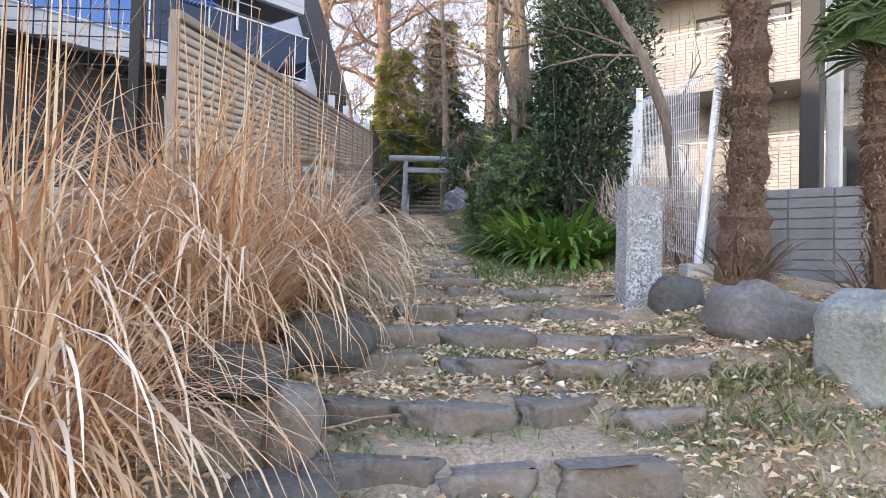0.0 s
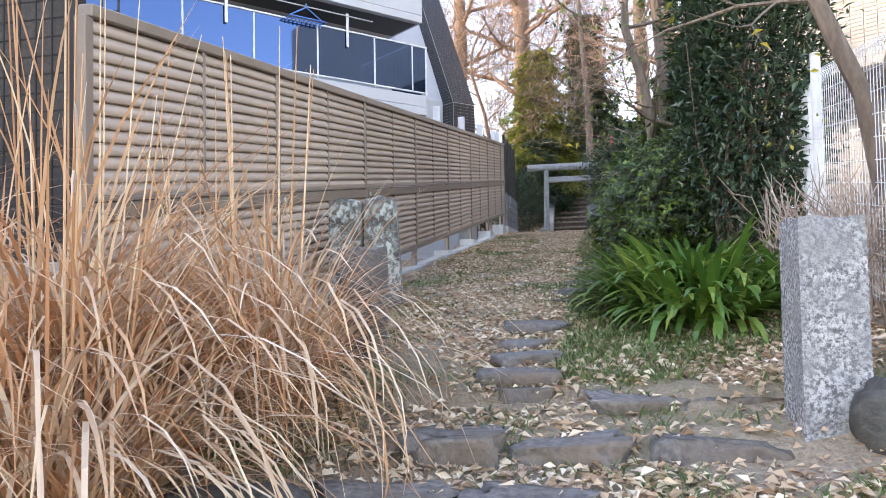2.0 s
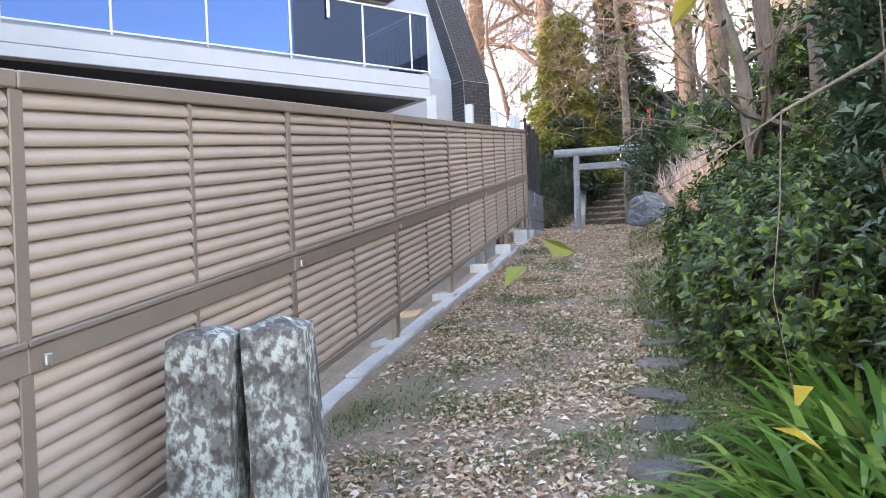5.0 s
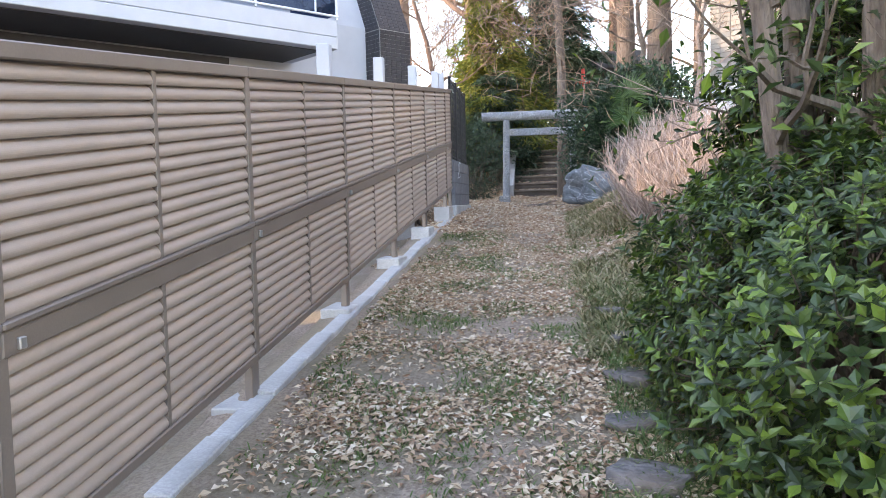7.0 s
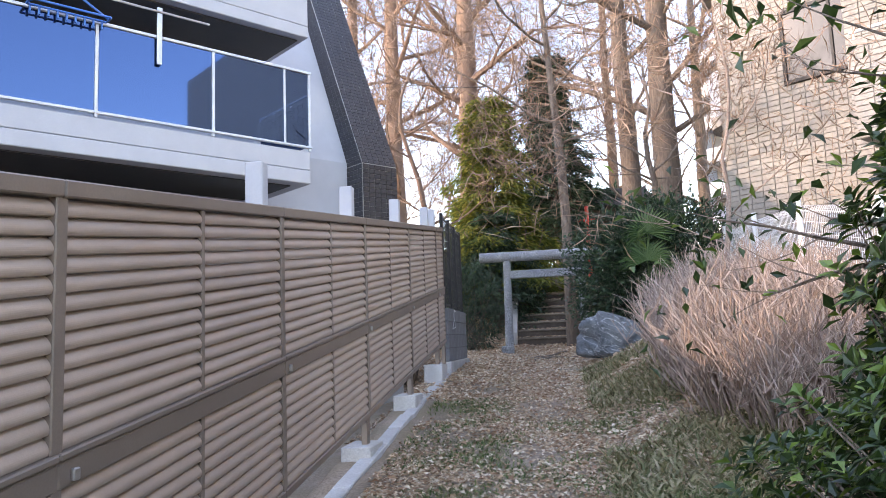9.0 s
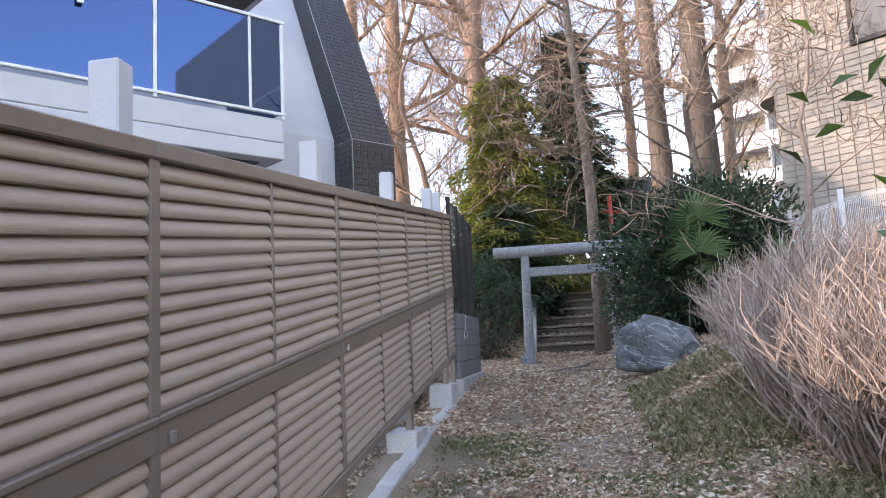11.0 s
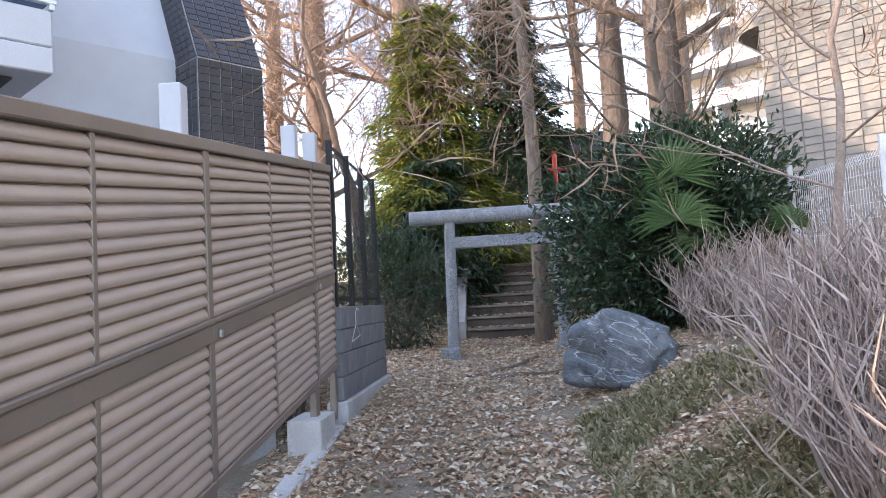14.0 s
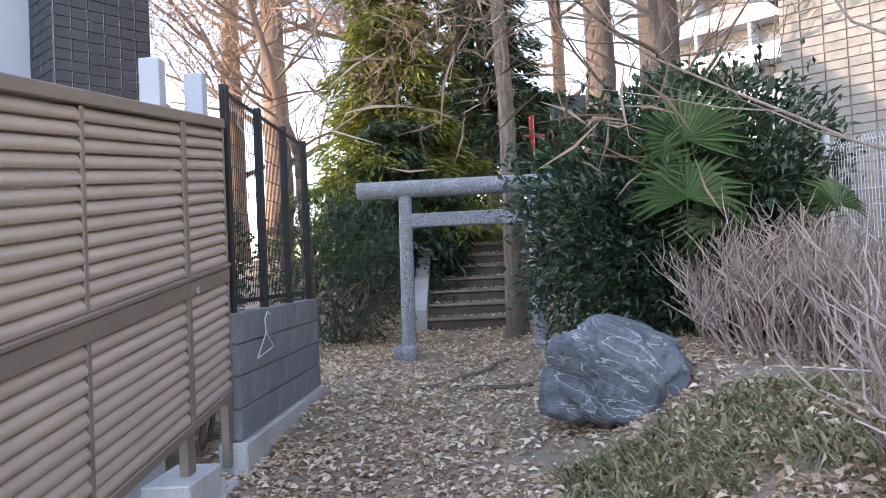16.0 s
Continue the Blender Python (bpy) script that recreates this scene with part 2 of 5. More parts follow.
def blade_mesh(name, m, P, A, lean, L, W, seg=5, droop=1.0):
    """Arching blades from P towards azimuth A: they rise, lean out and droop."""
    rng = np.arange(seg + 1) / seg
    k = len(P)
    P, A, lean, L, W = (np.asarray(a, float) for a in (P, A, lean, L, W))
    ang = lean[:, None] + (droop if np.isscalar(droop) else np.asarray(droop)[:, None]) * rng[None] ** 1.6
    st = (L / seg)[:, None]
    r = np.cumsum(np.sin(ang) * st, 1) - np.sin(ang[:, :1]) * st
    h = np.cumsum(np.cos(ang) * st, 1) - np.cos(ang[:, :1]) * st
    c, s = np.cos(A)[:, None], np.sin(A)[:, None]
    C = np.stack([P[:, :1] + r * c, P[:, 1:2] + r * s, P[:, 2:] + h], 2)
    wd = W[:, None] * (0.35 + 0.65 * np.sin(np.pi * np.clip(rng * 0.9 + 0.12, 0, 1)))[None] * 0.5
    wd[:, -1] = 0.0006
    side = np.stack([-s * wd, c * wd, 0 * wd], 2)
    V = np.stack([C - side, C + side], 2).reshape(-1, 3)
    b = (np.arange(k) * (seg + 1) * 2)[:, None]
    F = np.concatenate([b + [2 * i, 2 * i + 1, 2 * i + 3, 2 * i + 2] for i in range(seg)], 0)
    me = bpy.data.meshes.new(name)
    me.from_pydata(V.tolist(), [], F.tolist())
    me.materials.append(m)
    return me


def rock_mesh(name, m, sx, sy, sz, seed, sub=3, rough=0.16, flat=0.0, freq=1.3, square=0.7):
    bm = bmesh.new()
    bmesh.ops.create_icosphere(bm, subdivisions=sub, radius=1)
    for v in bm.verts:
        d = v.co.normalized()
        q = Vector((abs(d.x) ** square * math.copysign(1, d.x), abs(d.y) ** square * math.copysign(1, d.y), abs(d.z) ** (square * 0.9) * math.copysign(1, d.z)))
        o = Vector((seed * 3.7, seed * 1.9, seed))
        k = 1 + rough * noise.noise(d * freq + o) * 1.6 + rough * 0.5 * noise.noise(d * freq * 3 + o) + rough * 0.2 * noise.noise(d * freq * 8 + o)
        q = q * k * 0.8
        v.co = Vector((q.x * sx, q.y * sy, min(q.z, 0.75 - flat) * sz))
    me = bpy.data.meshes.new(name)
    bm.to_mesh(me)
    bm.free()
    me.materials.append(m)
    me.polygons.foreach_set("use_smooth", [True] * len(me.polygons))
    return me


# ---- ground ----
PROFILE_Y = [-60, -6, 0, 2.2, 2.98, 3.06, 3.42, 3.51, 3.83, 3.91, 4.22, 4.31, 4.68, 4.77, 5.13, 5.22, 6.7, 8.0, 10.8, 12.6, 14.0, 17.0, 20.0, 22.2, 23.2, 25.3, 27.0, 29.0, 60]
PROFILE_Z = [-0.8, -0.4, 0.0, 0.38, 0.53, 0.65, 0.71, 0.80, 0.85, 0.94, 0.97, 1.05, 1.09, 1.16, 1.20, 1.28, 1.46, 1.6, 1.92, 2.12, 2.28, 2.6, 2.82, 2.92, 3.0, 3.12, 3.6, 4.3, 5.0]


def smoothstep(a, b, v):
    t = np.clip((v - a) / (b - a), 0, 1)
    return t * t * (3 - 2 * t)


def ground_z(x, y):
    x, y = np.asarray(x, float), np.asarray(y, float)
    z = np.interp(y, PROFILE_Y, PROFILE_Z)
    z = z + 0.38 * smoothstep(0.1, 1.3, x) * smoothstep(12, 18, y) * (1 - smoothstep(24, 30, y))
    z = z + 0.10 * smoothstep(0.9, 1.8, x) * smoothstep(2, 4, y)
    z = z + 0.18 * smoothstep(-0.4, -1.4, x) * smoothstep(1.5, 3.0, y) * (1 - smoothstep(5.5, 7.5, y))
    z = z - 0.5 * smoothstep(-1.88, -2.1, x) * (1 - smoothstep(19.5, 22.5, y)) * smoothstep(4.5, 6, y)
    z = z - 0.8 * smoothstep(2.3, 3.6, x) * smoothstep(5, 8, y) * (1 - smoothstep(22, 30, y))
    z = z - 0.13 * np.exp(-((x + 0.88) ** 2 + (y - 8.0) ** 2) / 0.03) + 0.05 * np.exp(-((x + 0.88) ** 2 + (y - 8.0) ** 2) / 0.16)
    z = z + 0.018 * np.sin(3.1 * x + 1.7 * y) * np.sin(2.3 * y - 1.1 * x) + 0.012 * np.sin(9.1 * x - 4.2 * y) * np.sin(7.7 * y + 3 * x)
    return z


def gz(x, y):
    return float(ground_z(x, y))


xs = np.concatenate([-np.geomspace(500, 5.2, 22), np.arange(-5, 5.01, 0.1), np.geomspace(5.2, 500, 22)])
ys = np.concatenate([-np.geomspace(500, 4.2, 16), np.arange(-4, 28.01, 0.1), 28 + np.geomspace(0.3, 600, 26)])
GX, GY = np.meshgrid(xs, ys)
GZ = ground_z(GX, GY)
nx, ny = len(xs), len(ys)
idx = np.arange(nx * ny).reshape(ny, nx)
gf = np.stack([idx[:-1, :-1], idx[:-1, 1:], idx[1:, 1:], idx[1:, :-1]], -1).reshape(-1, 4)
ground = new("ground", mesh("ground", np.stack([GX, GY, GZ], -1).reshape(-1, 3).tolist(), gf.tolist(), M_EARTH, True))
tagged(ground, "bare brown earth path with thin grass and dead leaves", "ground", kind="structure")

# ---- louvred fence ----
FX, FSLOPE = -1.72, 0.130
FENCE_Y0, BAYS, LASTBAY = 4.79, 15, 0.62


def fence_top(y):
    return 4.085 + FSLOPE * (y - 12.79)


def build_fence():
    f = thing("louvred_fence", "brown metal louvred privacy fence on a concrete footing", "fence", at=(FX, FENCE_Y0, fence_top(FENCE_Y0)), kind="structure")
    T, MID, B = -0.06, -0.935, -1.68
    prof = [(0.002 + 0.022 * math.sin(math.pi * (0.08 + 0.62 * k / 8)), 0.001 - 0.0495 * k / 8) for k in range(9)] + [(0.010, -0.0515), (-0.012, -0.0525), (-0.022, -0.052), (-0.022, 0.009), (-0.004, 0.009)]

    def slat_mesh(length):
        g = Geo()
        n = len(prof)
        V = [(x, y, z - 0.01 + FSLOPE * y) for y in (0.014, length - 0.014) for x, z in prof]
        F = [tuple(range(n)), tuple(range(n, 2 * n))[::-1]] + [(i, i + n, (i + 1) % n + n, (i + 1) % n) for i in range(n)]
        g.add(V, F)
        return g.mesh("slat", M_FENCE)

    full, last = slat_mesh(1.0), slat_mesh(LASTBAY)
    g = Geo()
    g.box(-0.03, -0.03, B, 0.03, 0.03, T, 0.004)
    post_wide = g.mesh("post", M_FENCEDARK)
    g = Geo()
    g.box(-0.028, -0.016, B, 0.024, 0.016, T, 0.003)
    post_thin = g.mesh("post", M_FENCEDARK)
    g = Geo()
    g.box(-0.03, -0.05, -2.1, 0.02, 0.05, B - 0.0, 0.004)
    leg = g.mesh("leg", M_FENCEDARK)
    for k in range(BAYS + 1):
        y = k * 1.0 if k < BAYS else (BAYS - 1) + LASTBAY
        z = FSLOPE * y
        part("post", post_wide if k % 2 == 0 else post_thin, f, pose(0, y, z))
        if k % 2 == 0 or k == BAYS:
            part("leg", leg, f, pose(-0.01, y, z))
        if k == BAYS:
            break
        for a, b, name in ((T - 0.002, MID + 0.058, "upper_panel"), (MID - 0.056, B + 0.046, "lower_panel")):
            p = new(name)
            p.parent = f
            p.matrix_local = pose(0, y, z)
            n = round((a - b) / 0.0625)
            for i in range(n):
                part("slat", full if k < BAYS - 1 else last, p, pose(0, 0, a - (a - b) * i / n))
    L = BAYS - 1 + LASTBAY
    for name, x0, x1, z0, z1 in (("top_rail", -0.035, 0.04, T, 0.0), ("middle_rail", -0.03, 0.035, MID - 0.055, MID + 0.03), ("middle_rail", -0.03, 0.045, MID + 0.034, MID + 0.06), ("bottom_rail", -0.03, 0.034, B, B + 0.05)):
        g = Geo()
        for k in range(8):
            a, b = k * 2, min(k * 2 + 2, L)
            g.box(x0, a + 0.002, z0, x1, b - 0.002, z1, 0.006, FSLOPE)
        part(name, g.mesh(name, M_FENCEDARK), f)
    # small clips on the middle rail
    g = Geo()
    for k in range(8):
        y = k * 2 + 0.06
        g.box(0.034, y, MID - 0.04 + FSLOPE * y, 0.05, y + 0.035, MID + 0.0 + FSLOPE * y, 0.004)
    part("clip", g.mesh("clip", M_STEEL), f)
    return f


build_fence()


def build_footing():
    """Concrete footings that step up with the slope, and the kerb before them."""
    g = Geo()
    for k in range(8):
        y = FENCE_Y0 + 2 * k + 0.0
        z = fence_top(y) - 1.90
        g.box(FX - 0.17, y - 0.22, z - 0.5, FX + 0.08, y + 0.22, z, 0.008)
    f = new("fence_footing", g.mesh("fence_footing", M_CONC))
    tagged(f, "pale concrete footing blocks under the fence", "footing", kind="structure")
    kerb = thing("kerb", "pale concrete kerb blocks along the fence foot", "kerb", kind="structure")
    g = Geo()
    g.box(-0.065, 0.003, -0.2, 0.065, 0.597, 0.05, 0.008, 0.11)
    me = g.mesh("kerb_stone", M_CONC)
    for k in range(21):
        y = 6.6 + 0.6 * k
        part("kerb_stone", me, kerb, pose(FX + 0.05, y, gz(-1.5, y) - 0.02))


build_footing()


def build_block_wall():
    w = thing("block_wall", "low grey concrete block wall with black mesh fence on top", "wall", at=(FX - 0.05, 19.43, 2.83), kind="structure")
    g = Geo()
    g.box(0.004, 0.005, 0.005, 0.116, 0.395, 0.191, 0.006)
    full = g.mesh("block", M_BLOCK)
    g = Geo()
    g.box(0.004, 0.005, 0.005, 0.116, 0.195, 0.191, 0.006)
    half = g.mesh("block", M_BLOCK)
    for r in range(4):
        off = 0.2 * (r % 2)
        if off:
            part("block", half, w, pose(0, 0, 0.15 + r * 0.196))
        for k in range(5):
            part("block", full, w, pose(0, off + 0.4 * k, 0.15 + r * 0.196))
        if not off:
            part("block", half, w, pose(0, 2.0, 0.15 + r * 0.196))
    g = Geo()
    g.box(0.016, 0.008, 0.0, 0.102, 2.19, 0.925)
    part("mortar", g.mesh("mortar", mat("dark_mortar", (0.09, 0.09, 0.1), (0.12, 0.12, 0.13))), w)
    g = Geo()
    g.box(-0.03, -0.02, -0.5, 0.15, 2.22, 0.15, 0.01)
    part("base", g.mesh("base", M_CONC), w)
    g = Geo()
    z0, z1 = 0.92, 2.35
    for k in range(4):
        y = 0.08 + k * 0.69
        g.box(0.03, y - 0.025, z0, 0.08, y + 0.025, z1, 0.004)
    for k in range(57):
        g.box(0.053, 0.04 + k * 0.038, z0 + 0.04, 0.057, 0.044 + k * 0.038, z1 - 0.02)
    for k in range(10):
        z = z0 + 0.06 + k * 0.145
        g.box(0.057, 0.04, z, 0.061, 2.18, z + 0.004 if 0 < k < 9 else z + 0.03)
    part("mesh_fence", g.mesh("mesh_fence", M_BLACK), w, label="black wire mesh fence panel")


build_block_wall()


def build_torii():
    t = thing("torii", "small grey granite torii gate over the path", "gate", at=(-0.27, 23.3, 2.91))
    for sx in (-1, 1):
        g = Geo()
        g.tube([(sx * 0.745, 0, -0.1), (sx * 0.735, 0, 0.5), (sx * 0.715, 0, 1.9)], [0.085, 0.08, 0.072], 16)
        part("post", g.mesh("post", M_GRANITE, False), t)
        g = Geo()
        g.box(sx * 0.745 - 0.14, -0.26, -0.1, sx * 0.745 + 0.1, -0.07, 0.24, 0.02)
        part("foot_stone", g.mesh("foot_stone", M_GRANITE), t)
    g = Geo()
    g.tube([(-1.25, 0, 1.98), (-0.6, 0, 1.98), (0.6, 0, 1.98), (1.25, 0, 1.98)], [0.098] * 4, 20)
    part("top_beam", g.mesh("top_beam", M_GRANITE), t)
    g = Geo()
    g.box(-0.72, -0.05, 1.545, 0.72, 0.05, 1.70, 0.012)
    part("tie_beam", g.mesh("tie_beam", M_GRANITE), t)


build_torii()


# stair concrete darkened, so that the risers' shade lies in the colour
M_STEPSHADE = mat("shaded_riser_concrete", (0.10, 0.08, 0.066), (0.16, 0.13, 0.107), (0.08, 0.066, 0.056), 0.9, 40, 3, 0.6)


def build_stairs():
    s = thing("stairs", "weathered concrete stairs with leaves, leading to a shrine", "stairs", at=(-0.95, 25.35, 3.12), kind="structure")
    for k in range(7):
        # risers painted in shade tone, treads below in the lit tone
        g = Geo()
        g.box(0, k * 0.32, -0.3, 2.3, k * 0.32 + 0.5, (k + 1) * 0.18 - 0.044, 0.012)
        part("riser", g.mesh("riser", M_STEPSHADE), s)
        g = Geo()
        g.box(0.004, k * 0.32 - 0.03, (k + 1) * 0.18 - 0.04, 2.296, k * 0.32 + 0.31, (k + 1) * 0.18, 0.01)
        part("tread", g.mesh("tread", M_STEPCONC), s)
    g = Geo()
    V = [(x, y, z) for x in (-0.2, -0.003) for y, z in ((-0.12, -0.3), (2.3, -0.3), (2.3, 1.6), (2.1, 1.55), (-0.12, 0.3))]
    F = [(0, 1, 2, 3, 4), (9, 8, 7, 6, 5)] + [(i, i + 5, (i + 1) % 5 + 5, (i + 1) % 5) for i in range(5)]
    g.add(V, F)
    part("side_wall", g.mesh("side_wall", M_CONC), s)
    for k in range(2):
        g = Geo()
        g.box(-0.6, 2.9 + k * 1.4, 0.8, 3.2, 3.4 + k * 1.4, 1.5 + k * 0.3, 0.012)
        part("retaining_step", g.mesh("retaining_step", M_STEPCONC), s)


build_stairs()

# ---- the buildings round the path ----
E1, E2 = Vector((0.643, 0.766, 0)), Vector((-0.766, 0.643, 0))     # the town grid
RZ_BUILD = math.degrees(math.atan2(0.766, 0.643))                 # local x runs along E1


def glass_mat():
    m = bpy.data.materials.new("balcony_glass")
    m.use_nodes = True
    b = m.node_tree.nodes["Principled BSDF"]
    b.inputs["Base Color"].default_value = (0.045, 0.085, 0.175, 1)
    b.inputs["Roughness"].default_value = 0.03
    b.inputs["Metallic"].default_value = 0.85
    return m


M_GLASS = glass_mat()
M_WINDOW = mat("window_glass", (0.03, 0.035, 0.04), (0.04, 0.045, 0.05), rough=0.06, bump=0.0)
# near-black colour that stands for shade on the house's undersides and recess
M_DARK = mat("dark_shade", (0.05, 0.05, 0.055), (0.07, 0.07, 0.075), rough=0.8)


# ---- the house with the balcony, behind the fence ----
def build_house():
    """Local x along the facade, local -y outwards."""
    h = thing("apartment_house", "white rendered house with glass balcony and black tiled fin wall", "house", at=(-3.3, 20.1, 0), rz=RZ_BUILD)
    g = Geo()
    prof = [(0.0, 0.0), (0.0, 6.2), (1.5, 9.8), (1.9, 10.8), (4.5, 10.8), (4.5, 0.0)]
    k = len(prof)
    V = [(x, y, z) for x in (-12.0, -0.004) for y, z in prof]
    g.add(V, [tuple(range(k)), tuple(range(k, 2 * k))[::-1]] + [(i, i + k, (i + 1) % k + k, (i + 1) % k) for i in range(k)])
    part("wall", g.mesh("wall", M_WHITE), h)
    # fin wall of black tiles
    g = Geo()
    fp = [(-0.42, 2.0), (-0.42, 6.12), (1.35, 10.17), (2.2, 12.3), (3.2, 12.3), (3.2, 2.0)]
    k = len(fp)
    W = 0.68
    V = [(x, y, z) for x in (0.0, W) for y, z in fp]
    g.add(V, [tuple(range(k)), tuple(range(k, 2 * k))[::-1]] + [(i, i + k, (i + 1) % k + k, (i + 1) % k) for i in range(k)])
    fin = part("fin_wall", g.mesh("fin_wall", M_CONC), h)
    tw, th = 0.1, 0.052
    g = Geo()
    g.box(0.004, -0.008, 0.004, tw - 0.004, 0.004, th - 0.004)
    big = Geo()

    def tiles(origin, along, up, nrm, na, nu, w, hgt):
        for a in range(na):
            for b in range(nu):
                o = origin + along * (a * w) + up * (b * hgt)
                q = [o + along * s * w + up * t * hgt + nrm * 0.006 for s, t in ((0.05, 0.07), (0.95, 0.07), (0.95, 0.93), (0.05, 0.93))]
                r = [o + along * s * w + up * t * hgt for s, t in ((0.02, 0.02), (0.98, 0.02), (0.98, 0.98), (0.02, 0.98))]
                big.add([tuple(v) for v in q + r], [(0, 1, 2, 3), (0, 4, 5, 1), (1, 5, 6, 2), (2, 6, 7, 3), (3, 7, 4, 0)])

    X, Y, Z = Vector((1, 0, 0)), Vector((0, 1, 0)), Vector((0, 0, 1))
    tiles(Vector((0, -0.424, 3.4)), X, Z, -Y, 6, 36, 0.113, 0.0755)
    sl = Vector((0, 1.77, 4.05)).normalized()
    tiles(Vector((0, -0.424, 6.13)), X, sl, Vector((0, -sl.z, sl.y)), 6, 60, 0.113, 0.0735)
    tiles(Vector((-0.004, 0.02, 3.4)), -Y, Z, -X, 4, 36, 0.108, 0.0755)
    for b in range(60):
        o = Vector((-0.004, -0.41, 6.13)) + sl * 0.0735 * b
        tiles(o, Y, sl, -X, 5, 1, 0.1, 0.0735)
    part("fin_tile", big.mesh("fin_tile", M_BLACKTILE), fin, kind="stuff", label="glazed black wall tiles with pale joints")
    # lower side wall beside the fin
    g = Geo()
    g.box(-2.6, -0.55, 2.0, -0.0, -0.02, 5.1, 0.01)
    part("low_wall", g.mesh("low_wall", M_WHITE), h)
    # dark panel on the white wall: the carport's shade put into colour
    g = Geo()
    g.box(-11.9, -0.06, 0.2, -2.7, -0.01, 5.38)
    part("carport_back", g.mesh("carport_back", M_DARK), h, label="dark panel painted as the shaded recess under the balcony")
    # balcony
    b = new("balcony")
    b.parent = h
    x0, x1, yf = -11.5, -1.55, -1.4
    g = Geo()
    g.box(x0, yf, 5.42, x1, -0.002, 5.60, 0.01)
    g.box(x0, yf + 0.004, 5.606, x1 - 0.004, yf + 0.15, 5.86, 0.01)
    g.box(x1 - 0.16, yf + 0.154, 5.606, x1 - 0.006, -0.006, 5.86, 0.01)
    part("slab", g.mesh("slab", M_WHITE), b)
    # thin dark sheet paints the shade below the white slab
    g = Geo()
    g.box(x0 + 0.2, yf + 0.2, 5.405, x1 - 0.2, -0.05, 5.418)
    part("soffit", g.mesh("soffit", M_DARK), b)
    g = Geo()
    g.box(x0, yf - 0.02, 6.93, x1 + 0.02, yf + 0.03, 6.965, 0.005)
    g.box(x0, yf - 0.02, 5.90, x1 + 0.02, yf + 0.03, 5.93, 0.005)
    g.box(x1 - 0.03, yf + 0.034, 6.93, x1 + 0.02, -0.01, 6.965, 0.005)
    for i in range(8):
        x = x1 - 0.01 - i * 1.36
        g.box(x - 0.018, yf - 0.012, 5.86, x + 0.018, yf + 0.022, 6.928, 0.004)
    g.box(x1 - 0.40, yf - 0.012, 5.934, x1 - 0.37, yf + 0.022, 6.928, 0.004)
    part("rail", g.mesh("rail", M_WHITEMETAL), b)
    for i in range(7):
        x = x1 - 0.01 - i * 1.36
        g = Geo()
        g.box(x - 1.335, yf + 0.002, 5.935, x - 0.022, yf + 0.012, 6.925)
        part("pane", g.mesh("pane", M_GLASS), b)
    g = Geo()
    g.box(x1 - 0.012, yf + 0.05, 5.935, x1 - 0.002, -0.04, 6.925)
    part("pane", g.mesh("pane", M_GLASS), b)
    # glazed door, upper eave band, laundry pole
    g = Geo()
    g.box(-6.2, 0.16, 5.9, -2.9, 0.28, 7.35, 0.01)
    part("window_frame", g.mesh("window_frame", M_STEEL), h)
    g = Geo()
    for i in range(2):
        g.box(-6.1 + i * 1.62, 0.14, 5.95, -4.55 + i * 1.62, 0.157, 7.28)
    part("window", g.mesh("window", M_WINDOW), h)
    g = Geo()
    g.box(-12, -0.75, 7.78, -1.15, 1.1, 7.95, 0.01)
    g.box(-12, -0.75, 7.954, -1.154, -0.6, 9.15, 0.01)
    part("eave_band", g.mesh("eave_band", M_WHITE), h)
    # another dark sheet, painting the shade beneath the eave
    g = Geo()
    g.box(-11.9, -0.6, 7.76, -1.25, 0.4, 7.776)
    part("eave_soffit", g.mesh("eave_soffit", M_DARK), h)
    g = Geo()
    for i in range(3):
        x = -3.6 - i * 2.6
        g.box(x - 0.03, yf - 0.05, 6.6, x + 0.03, yf - 0.022, 7.3, 0.004)
    g.tube([(-3.0, yf - 0.06, 7.24), (-9.5, yf - 0.06, 7.24)], [0.014, 0.014], 6)
    part("laundry_pole", g.mesh("laundry_pole", M_STEEL), h, label="steel laundry pole on brackets")
    return h


build_house()


def build_hanger():
    """A round peg hanger on the laundry pole."""
    o = Vector((-3.3, 20.1, 0)) + E1 * -4.6 - E2 * 1.46
    t = thing("peg_hanger", "blue plastic peg hanger on the laundry pole", "hanger", at=(o.x, o.y, 6.95), rz=RZ_BUILD)
    g = Geo()
    for a, b in (((-0.4, 0, 0), (0.4, 0, 0)), ((-0.4, -0.15, 0), (0.4, -0.15, 0)), ((-0.4, 0, 0), (-0.4, -0.15, 0)), ((0.4, 0, 0), (0.4, -0.15, 0)), ((-0.4, -0.08, 0), (0, -0.08, 0.24)), ((0.4, -0.08, 0), (0, -0.08, 0.24)), ((0, -0.08, 0.24), (0, -0.08, 0.32))):
        g.tube([a, b], [0.013, 0.013], 6)
    for i in range(9):
        g.box(-0.38 + i * 0.09, -0.01, -0.09, -0.36 + i * 0.09, 0.01, -0.01)
    part("frame", g.mesh("frame", mat("blue_plastic", (0.03, 0.16, 0.5), (0.04, 0.2, 0.56), rough=0.4, bump=0.0)), t)


build_hanger()


def build_boundary_posts():
    g = Geo()
    g.box(-0.055, -0.045, -1.2, 0.055, 0.045, 0.0, 0.006)
    me = g.mesh("white_post", M_WHITE)
    for k, y in enumerate((12.79, 14.79, 16.79, 18.79, 19.4)):
        ob = new("white_post", me)
        ob.matrix_world = pose(FX - 0.13, y, fence_top(y) + 0.28)
        tagged(ob, "square white post standing behind the brown fence", "post", "posts behind the fence")


build_boundary_posts()


